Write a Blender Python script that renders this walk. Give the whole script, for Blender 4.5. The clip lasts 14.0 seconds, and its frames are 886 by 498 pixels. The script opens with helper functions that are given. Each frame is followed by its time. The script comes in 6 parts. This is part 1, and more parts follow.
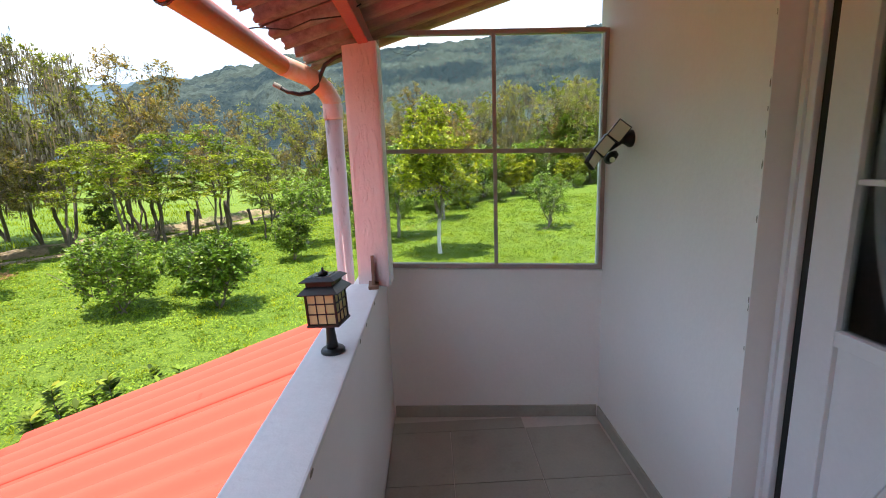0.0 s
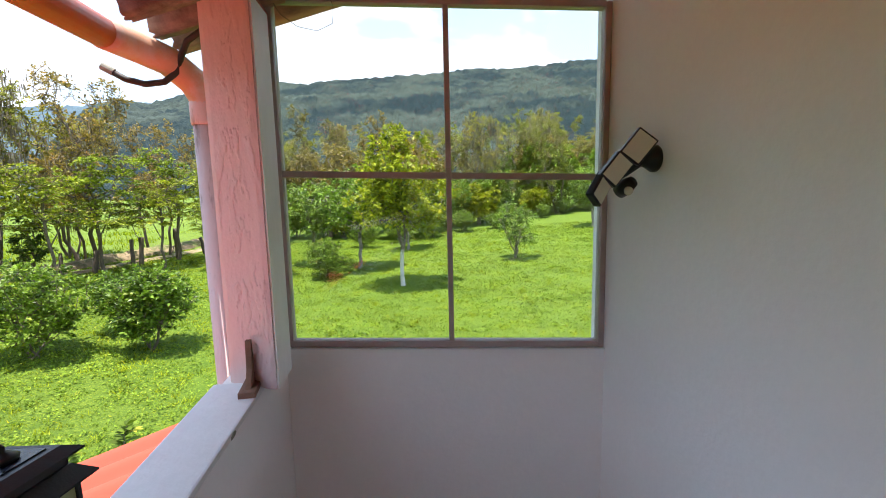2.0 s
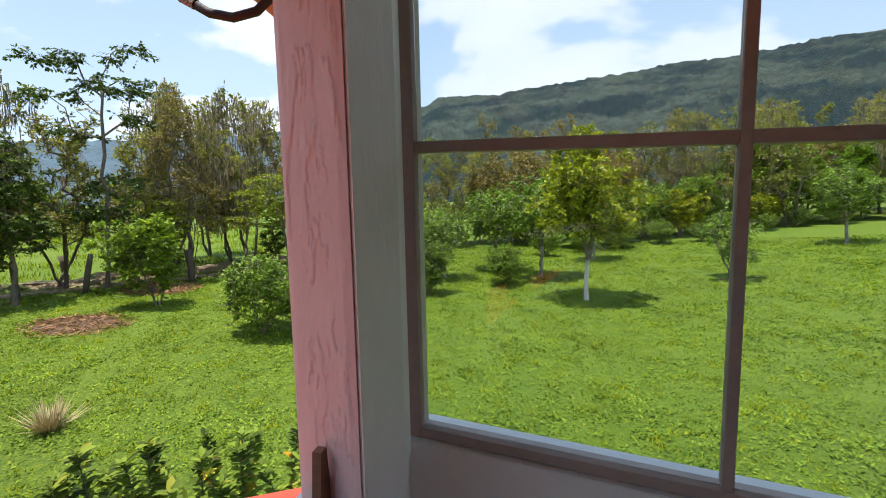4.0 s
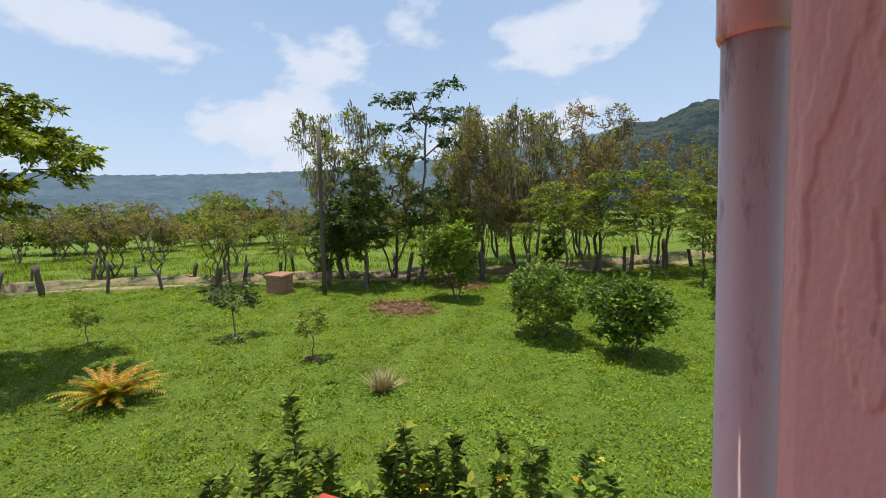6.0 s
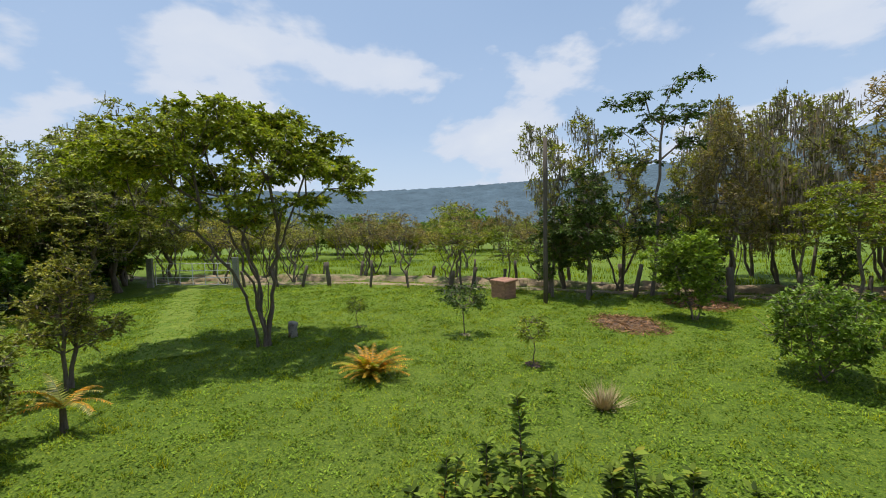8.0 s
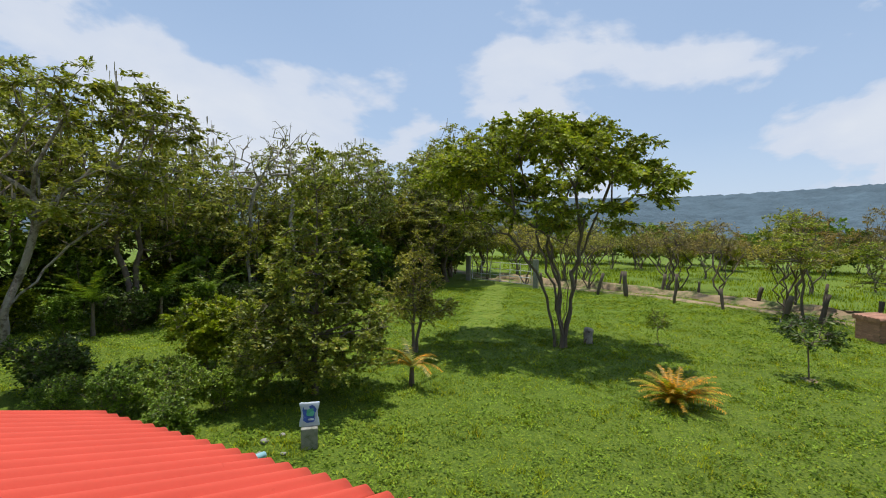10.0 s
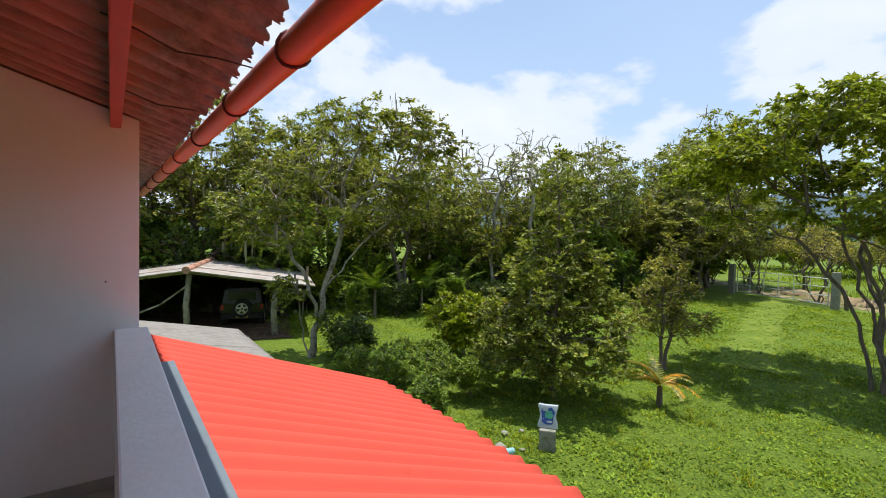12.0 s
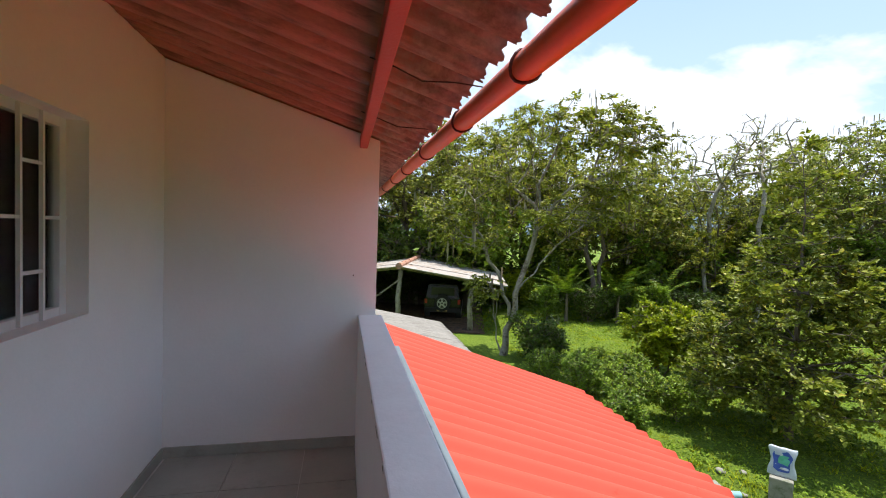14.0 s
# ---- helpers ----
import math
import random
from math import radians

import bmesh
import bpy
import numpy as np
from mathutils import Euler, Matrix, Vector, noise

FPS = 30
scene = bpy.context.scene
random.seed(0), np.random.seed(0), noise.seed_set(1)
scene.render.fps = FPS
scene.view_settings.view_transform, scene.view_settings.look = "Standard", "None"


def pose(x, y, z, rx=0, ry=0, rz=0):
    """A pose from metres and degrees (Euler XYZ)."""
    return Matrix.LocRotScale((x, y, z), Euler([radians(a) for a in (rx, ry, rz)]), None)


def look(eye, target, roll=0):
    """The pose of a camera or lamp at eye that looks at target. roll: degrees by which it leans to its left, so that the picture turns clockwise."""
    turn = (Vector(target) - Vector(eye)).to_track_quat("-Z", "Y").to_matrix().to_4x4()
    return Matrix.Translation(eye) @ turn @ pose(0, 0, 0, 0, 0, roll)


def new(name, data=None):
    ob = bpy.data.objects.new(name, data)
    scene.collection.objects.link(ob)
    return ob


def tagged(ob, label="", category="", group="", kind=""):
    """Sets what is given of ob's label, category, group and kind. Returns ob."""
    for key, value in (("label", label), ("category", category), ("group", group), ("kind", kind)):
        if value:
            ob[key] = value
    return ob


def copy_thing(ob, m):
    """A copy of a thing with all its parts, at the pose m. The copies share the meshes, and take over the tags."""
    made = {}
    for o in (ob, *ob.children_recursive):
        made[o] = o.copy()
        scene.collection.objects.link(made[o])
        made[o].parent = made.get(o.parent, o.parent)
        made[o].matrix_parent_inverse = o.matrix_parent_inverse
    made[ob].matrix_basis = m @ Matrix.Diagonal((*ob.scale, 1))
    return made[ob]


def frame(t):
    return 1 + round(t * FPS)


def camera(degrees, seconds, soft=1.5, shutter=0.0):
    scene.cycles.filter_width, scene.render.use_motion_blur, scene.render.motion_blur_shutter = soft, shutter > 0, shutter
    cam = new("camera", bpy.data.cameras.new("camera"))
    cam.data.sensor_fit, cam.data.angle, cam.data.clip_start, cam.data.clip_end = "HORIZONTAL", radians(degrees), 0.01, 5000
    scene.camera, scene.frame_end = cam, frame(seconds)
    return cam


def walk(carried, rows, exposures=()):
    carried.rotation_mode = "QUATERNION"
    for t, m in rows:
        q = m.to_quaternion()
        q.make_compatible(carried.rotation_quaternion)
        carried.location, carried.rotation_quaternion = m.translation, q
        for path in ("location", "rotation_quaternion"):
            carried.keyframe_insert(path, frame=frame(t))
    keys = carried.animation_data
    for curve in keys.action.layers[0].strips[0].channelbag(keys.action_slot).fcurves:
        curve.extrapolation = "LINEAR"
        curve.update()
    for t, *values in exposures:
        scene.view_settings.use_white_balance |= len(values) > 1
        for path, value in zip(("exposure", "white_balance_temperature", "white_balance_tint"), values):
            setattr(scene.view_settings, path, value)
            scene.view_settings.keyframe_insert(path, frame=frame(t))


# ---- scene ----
cam = camera(88.9, 14.0, soft=1.0)
PATH = [
    (0, (0.077, -0.056, 1.543), (0.129, 1.905, 1.154), -2.1),
    (0.5, (0.143, 0.149, 1.538), (0.285, 2.112, 1.185), -1.5),
    (1, (0.19, 0.35, 1.543), (0.385, 2.314, 1.224), -1.2),
    (1.5, (0.22, 0.555, 1.53), (0.441, 2.52, 1.231), -1.3),
    (2, (0.251, 0.799, 1.535), (0.455, 2.77, 1.265), -1.3),
    (2.2, (0.267, 0.889, 1.53), (0.451, 2.864, 1.27), -1.4),
    (4.3, (0.137, 1.705, 1.479), (-0.61, 3.548, 1.27), -1.3),
    (4.5, (0.087, 1.75, 1.476), (-0.772, 3.545, 1.274), -1.5),
    (5, (-0.015, 1.809, 1.47), (-1.17, 3.433, 1.298), -1.7),
    (5.5, (-0.1, 1.806, 1.518), (-1.506, 3.22, 1.363), -1.4),
    (6, (-0.188, 1.775, 1.522), (-1.736, 3.03, 1.356), -1.8),
    (6.5, (-0.188, 1.687, 1.476), (-1.855, 2.782, 1.33), -1.7),
    (7, (-0.165, 1.758, 1.525), (-1.95, 2.648, 1.388), -1.8),
    (7.5, (-0.166, 1.727, 1.531), (-2.051, 2.383, 1.412), -1.8),
    (8, (-0.17, 1.675, 1.534), (-2.127, 2.074, 1.436), -1.7),
    (8.2, (-0.17, 1.66, 1.533), (-2.148, 1.942, 1.444), -1.6),
    (10.3, (-0.17, 1.332, 1.524), (-1.921, 0.367, 1.479), 0.9),
    (10.5, (-0.173, 1.298, 1.472), (-1.877, 0.251, 1.437), 1.0),
    (11, (-0.183, 1.27, 1.48), (-1.717, -0.012, 1.443), 1.2),
    (11.5, (-0.193, 1.222, 1.519), (-1.55, -0.246, 1.464), 1.2),
    (12, (-0.187, 1.182, 1.515), (-1.371, -0.429, 1.451), 1.3),
    (12.5, (-0.17, 1.166, 1.522), (-1.18, -0.558, 1.459), 1.3),
    (13, (-0.137, 1.167, 1.527), (-0.964, -0.653, 1.466), 1.6),
    (13.5, (-0.117, 1.176, 1.529), (-0.74, -0.723, 1.462), 1.8),
    (14, (-0.081, 1.159, 1.532), (-0.514, -0.792, 1.452), 2.0),
]
walk(cam, [(t, look(e, g, r)) for t, e, g, r in PATH],
     exposures=((0.0, 1.4), (2.2, 1.4), (4.5, 0.48), (6.0, 0.22), (8.0, 0.1), (10.5, 0.08), (12.0, 0.45), (14.0, 0.8)))


# ---- world and sun ----
def node(nt, kind, **vals):
    n = nt.nodes.new(kind)
    for k, v in vals.items():
        n.inputs[k.replace("_", " ")].default_value = v
    return n


def ramp(nt, src, stops):
    r = nt.nodes.new("ShaderNodeValToRGB")
    while len(r.color_ramp.elements) < len(stops):
        r.color_ramp.elements.new(0.5)
    for e, (p, c) in zip(r.color_ramp.elements, stops):
        e.position = p
        e.color = (*c, 1) if isinstance(c, tuple) else (c, c, c, 1)
    nt.links.new(src, r.inputs[0])
    return r.outputs[0]


def mixc(nt, fac, a, b, mode="MIX"):
    m = nt.nodes.new("ShaderNodeMix")
    m.data_type, m.blend_type = "RGBA", mode
    for sock, v in ((m.inputs[0], fac), (m.inputs[6], a), (m.inputs[7], b)):
        if isinstance(v, (int, float)):
            sock.default_value = v
        elif isinstance(v, tuple):
            sock.default_value = (*v, 1)
        else:
            nt.links.new(v, sock)
    return m.outputs[2]


def math_node(nt, op, a, b=0.0):
    m = nt.nodes.new("ShaderNodeMath")
    m.operation = op
    for sock, v in ((m.inputs[0], a), (m.inputs[1], b)):
        if isinstance(v, (int, float)):
            sock.default_value = v
        else:
            nt.links.new(v, sock)
    return m.outputs[0]


world = bpy.data.worlds.new("sky")
scene.world = world
world.use_nodes = True
nt = world.node_tree
sky = nt.nodes.new("ShaderNodeTexSky")
sky.sky_type, sky.sun_disc, sky.sun_elevation, sky.sun_rotation = "NISHITA", False, radians(80), radians(-115)
sky.air_density, sky.dust_density, sky.ozone_density = 1.0, 0.8, 1.0
tc = nt.nodes.new("ShaderNodeTexCoord")
sep = nt.nodes.new("ShaderNodeSeparateXYZ")
nt.links.new(tc.outputs["Generated"], sep.inputs[0])
up = math_node(nt, "ADD", math_node(nt, "MAXIMUM", sep.outputs[2], 0.0), 0.30)
comb = nt.nodes.new("ShaderNodeCombineXYZ")
nt.links.new(math_node(nt, "DIVIDE", sep.outputs[0], up), comb.inputs[0])
nt.links.new(math_node(nt, "DIVIDE", sep.outputs[1], up), comb.inputs[1])
comb.inputs[2].default_value = 1.4
puffs = node(nt, "ShaderNodeTexNoise", Scale=1.15, Detail=9.0, Roughness=0.52, Distortion=0.15)
veil = node(nt, "ShaderNodeTexNoise", Scale=0.35, Detail=4.0, Roughness=0.5)
nt.links.new(comb.outputs[0], puffs.inputs["Vector"])
nt.links.new(comb.outputs[0], veil.inputs["Vector"])
low = ramp(nt, sep.outputs[2], [(0.0, 0.09), (0.3, 0.05), (0.6, 0.0)])
cover = ramp(nt, math_node(nt, "ADD", puffs.outputs[0], low), [(0.542, 0.0), (0.578, 1.0)])
thin = ramp(nt, veil.outputs[0], [(0.35, 0.0), (0.7, 0.25)])
haze = ramp(nt, sep.outputs[2], [(0.0, 0.75), (0.2, 0.25), (0.55, 0.0)])
sky_c = mixc(nt, thin, mixc(nt, 0.45, sky.outputs[0], (3.7, 5.3, 7.7)), (5.6, 6.8, 8.6))
sky_c = mixc(nt, haze, sky_c, (5.3, 6.2, 7.7))
body_c = ramp(nt, puffs.outputs[0], [(0.52, (0.80, 0.85, 0.95)), (0.72, (1.0, 1.0, 1.0))])
cloud_c = mixc(nt, 1.0, body_c, (7.2, 7.35, 7.6), "MULTIPLY")
nt.links.new(mixc(nt, math_node(nt, "MULTIPLY", cover, 0.85), sky_c, cloud_c), nt.nodes["Background"].inputs[0])
nt.nodes["Background"].inputs[1].default_value = 0.11

sun = new("sun", bpy.data.lights.new("sun", "SUN"))
sun.data.energy, sun.data.angle, sun.data.color = 4.1, radians(0.5), (1.0, 0.95, 0.87)
sun.matrix_world = look((-0.68, -0.42, 5.6), (0, 0, 0))

scene.cycles.max_bounces, scene.cycles.diffuse_bounces = 16, 10


# ---- materials ----
def mat(name, base, rough=0.6, vary=0.15, scale=6.0, bump=0.15, bscale=70.0, metal=0.0, stain=None, stain_at=(0.55, 0.75),
        stain_scale=3.0, stretch=(1, 1, 1), spec=0.5, objrand=0.0, bdist=0.01):
    """A painted or raw surface: broad and fine variation, optional stains, fine relief."""
    m = bpy.data.materials.new(name)
    m.use_nodes = True
    nt = m.node_tree
    p = nt.nodes["Principled BSDF"]
    tc = nt.nodes.new("ShaderNodeTexCoord")
    mp = nt.nodes.new("ShaderNodeMapping")
    mp.inputs["Scale"].default_value = stretch
    nt.links.new(tc.outputs["Object"], mp.inputs[0])
    broad = node(nt, "ShaderNodeTexNoise", Scale=scale, Detail=5.0, Roughness=0.6)
    fine = node(nt, "ShaderNodeTexNoise", Scale=bscale, Detail=4.0, Roughness=0.65)
    for n in (broad, fine):
        nt.links.new(mp.outputs[0], n.inputs["Vector"])
    lo, hi = tuple(c * (1 - vary) for c in base), tuple(min(1, c * (1 + vary)) for c in base)
    col = ramp(nt, broad.outputs[0], [(0.3, lo), (0.7, hi)])
    col = mixc(nt, 0.35, col, ramp(nt, fine.outputs[0], [(0.3, lo), (0.7, hi)]))
    if objrand:
        oi = nt.nodes.new("ShaderNodeObjectInfo")
        col = mixc(nt, 1.0, col, ramp(nt, oi.outputs["Random"], [(0, 1 - objrand), (1, 1.0)]), "MULTIPLY")
    if stain:
        sn = node(nt, "ShaderNodeTexNoise", Scale=stain_scale, Detail=7.0, Roughness=0.7)
        nt.links.new(mp.outputs[0], sn.inputs["Vector"])
        col = mixc(nt, ramp(nt, sn.outputs[0], [(stain_at[0], 0.0), (stain_at[1], 1.0)]), col, stain)
    nt.links.new(col, p.inputs["Base Color"])
    nt.links.new(ramp(nt, fine.outputs[0], [(0.2, max(0, rough - 0.1)), (0.8, min(1, rough + 0.1))]), p.inputs["Roughness"])
    p.inputs["Metallic"].default_value = metal
    p.inputs["Specular IOR Level"].default_value = spec
    b = node(nt, "ShaderNodeBump", Strength=bump, Distance=bdist)
    nt.links.new(fine.outputs[0], b.inputs["Height"])
    nt.links.new(b.outputs[0], p.inputs["Normal"])
    return m


def leaf_mat(name, dark, light, trans=0.3, rough=0.45):
    dark, light = tuple(c * 0.75 for c in dark), tuple(min(0.9, c * k) for c, k in zip(light, (2.0, 1.88, 1.75)))
    m = bpy.data.materials.new(name)
    m.use_nodes = True
    nt = m.node_tree
    p = nt.nodes["Principled BSDF"]
    g = nt.nodes.new("ShaderNodeNewGeometry")
    oi = nt.nodes.new("ShaderNodeObjectInfo")
    tc = nt.nodes.new("ShaderNodeTexCoord")
    big = node(nt, "ShaderNodeTexNoise", Scale=0.7, Detail=2.0)
    nt.links.new(tc.outputs["Object"], big.inputs["Vector"])
    mid = tuple((a + b) / 2 for a, b in zip(dark, light))
    dry = (light[0] * 1.25, light[1] * 0.9, light[2] * 0.8)
    col = ramp(nt, g.outputs["Random Per Island"], [(0.0, dark), (0.55, mid), (0.92, light), (0.97, dry)])
    col = mixc(nt, 0.35, col, ramp(nt, big.outputs[0], [(0.35, dark), (0.65, light)]))
    col = mixc(nt, 1.0, col, ramp(nt, oi.outputs["Random"], [(0.0, (0.78, 0.84, 0.8)), (1.0, (1.12, 1.02, 0.95))]), "MULTIPLY")
    nt.links.new(col, p.inputs["Base Color"])
    p.inputs["Roughness"].default_value = rough
    p.inputs["Specular IOR Level"].default_value = 0.28 if rough < 0.55 else 0.1
    tr = nt.nodes.new("ShaderNodeBsdfTranslucent")
    nt.links.new(mixc(nt, 1.0, col, (1.25, 1.35, 0.6), "MULTIPLY"), tr.inputs[0])
    mx = nt.nodes.new("ShaderNodeMixShader")
    mx.inputs[0].default_value = trans * 0.7
    nt.links.new(p.outputs[0], mx.inputs[1])
    nt.links.new(tr.outputs[0], mx.inputs[2])
    nt.links.new(mx.outputs[0], nt.nodes["Material Output"].inputs[0])
    return m


def glass_mat(name):
    """A thin clear pane: what lies behind shows through, with a mirror gloss that grows at a slant."""
    m = bpy.data.materials.new(name)
    m.use_nodes = True
    nt = m.node_tree
    clear, gloss = nt.nodes.new("ShaderNodeBsdfTransparent"), nt.nodes.new("ShaderNodeBsdfGlossy")
    clear.inputs[0].default_value = (0.95, 0.97, 0.96, 1)
    gloss.inputs["Roughness"].default_value = 0.02
    fr = node(nt, "ShaderNodeFresnel", IOR=1.42)
    mx = nt.nodes.new("ShaderNodeMixShader")
    nt.links.new(fr.outputs[0], mx.inputs[0])
    nt.links.new(clear.outputs[0], mx.inputs[1])
    nt.links.new(gloss.outputs[0], mx.inputs[2])
    nt.links.new(mx.outputs[0], nt.nodes["Material Output"].inputs[0])
    return m


def ground_mat():
    m = bpy.data.materials.new("lawn")
    m.use_nodes = True
    nt = m.node_tree
    p = nt.nodes["Principled BSDF"]
    tc = nt.nodes.new("ShaderNodeTexCoord")
    fine = node(nt, "ShaderNodeTexNoise", Scale=16.0, Detail=8.0, Roughness=0.8)
    mid = node(nt, "ShaderNodeTexNoise", Scale=0.55, Detail=6.0, Roughness=0.65)
    wide = node(nt, "ShaderNodeTexNoise", Scale=0.06, Detail=3.0)
    for n in (fine, mid, wide):
        nt.links.new(tc.outputs["Object"], n.inputs["Vector"])
    col = ramp(nt, fine.outputs[0], [(0.38, (0.014, 0.034, 0.004)), (0.5, (0.105, 0.16, 0.009)), (0.62, (0.32, 0.36, 0.027))])
    blot = node(nt, "ShaderNodeTexNoise", Scale=2.6, Detail=5.0, Roughness=0.7)
    nt.links.new(tc.outputs["Object"], blot.inputs["Vector"])
    col = mixc(nt, 0.3, col, ramp(nt, blot.outputs[0], [(0.36, (0.05, 0.11, 0.011)), (0.62, (0.19, 0.28, 0.036))]))
    col = mixc(nt, 0.22, col, ramp(nt, mid.outputs[0], [(0.35, (0.045, 0.115, 0.011)), (0.62, (0.14, 0.22, 0.025))]))
    col = mixc(nt, 0.15, col, ramp(nt, wide.outputs[0], [(0.35, (0.06, 0.16, 0.016)), (0.65, (0.17, 0.2, 0.04))]))
    worn = node(nt, "ShaderNodeTexNoise", Scale=0.33, Detail=8.0, Roughness=0.7)
    nt.links.new(tc.outputs["Object"], worn.inputs["Vector"])
    col = mixc(nt, ramp(nt, worn.outputs[0], [(0.68, 0.0), (0.78, 0.55)]), col, (0.2, 0.16, 0.08))
    nt.links.new(col, p.inputs["Base Color"])
    p.inputs["Roughness"].default_value = 0.85
    p.inputs["Specular IOR Level"].default_value = 0.2
    b = node(nt, "ShaderNodeBump", Strength=0.9, Distance=0.06)
    nt.links.new(fine.outputs[0], b.inputs["Height"])
    nt.links.new(b.outputs[0], p.inputs["Normal"])
    return m


def pink_mat():
    """Old pink paint over a flaking, cracked coat."""
    m = mat("pink_paint", (0.76, 0.56, 0.55), 0.55, 0.08, 5.0, 0.12, 120.0, stain=(0.68, 0.48, 0.47), stain_at=(0.6, 0.75), stain_scale=9.0, stretch=(1, 1, 0.35))
    return m


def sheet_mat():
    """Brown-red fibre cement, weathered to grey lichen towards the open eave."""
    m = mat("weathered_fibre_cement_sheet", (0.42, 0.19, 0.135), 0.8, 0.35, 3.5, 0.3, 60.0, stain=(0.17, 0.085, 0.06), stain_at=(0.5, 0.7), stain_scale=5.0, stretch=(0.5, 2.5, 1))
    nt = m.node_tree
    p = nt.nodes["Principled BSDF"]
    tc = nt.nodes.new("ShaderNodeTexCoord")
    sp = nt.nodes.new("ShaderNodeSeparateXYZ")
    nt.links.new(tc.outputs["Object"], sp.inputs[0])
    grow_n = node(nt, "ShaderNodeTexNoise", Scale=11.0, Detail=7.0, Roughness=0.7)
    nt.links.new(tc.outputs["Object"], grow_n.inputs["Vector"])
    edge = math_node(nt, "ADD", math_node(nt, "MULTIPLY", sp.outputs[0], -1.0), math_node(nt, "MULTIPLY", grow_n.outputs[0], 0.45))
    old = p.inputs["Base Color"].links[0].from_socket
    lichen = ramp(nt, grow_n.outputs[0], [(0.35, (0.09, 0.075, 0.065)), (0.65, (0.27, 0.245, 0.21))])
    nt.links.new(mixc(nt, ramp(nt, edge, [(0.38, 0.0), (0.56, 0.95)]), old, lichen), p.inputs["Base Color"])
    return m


def limed_mat():
    """Bark with a coat of lime wash on the foot of the trunk."""
    m = mat("lime_washed_bark", (0.16, 0.13, 0.10), 0.9, 0.35, 6.0, 0.6, 30.0)
    nt = m.node_tree
    p = nt.nodes["Principled BSDF"]
    tc = nt.nodes.new("ShaderNodeTexCoord")
    sp = nt.nodes.new("ShaderNodeSeparateXYZ")
    nt.links.new(tc.outputs["Object"], sp.inputs[0])
    worn = node(nt, "ShaderNodeTexNoise", Scale=9.0, Detail=5.0)
    nt.links.new(tc.outputs["Object"], worn.inputs["Vector"])
    edge = math_node(nt, "ADD", sp.outputs[2], math_node(nt, "MULTIPLY", worn.outputs[0], 0.5))
    old = p.inputs["Base Color"].links[0].from_socket
    nt.links.new(mixc(nt, ramp(nt, math_node(nt, "MULTIPLY", edge, 0.5), [(0.80, 0.9), (0.88, 0.0)]), old, (0.66, 0.64, 0.6)), p.inputs["Base Color"])
    return m


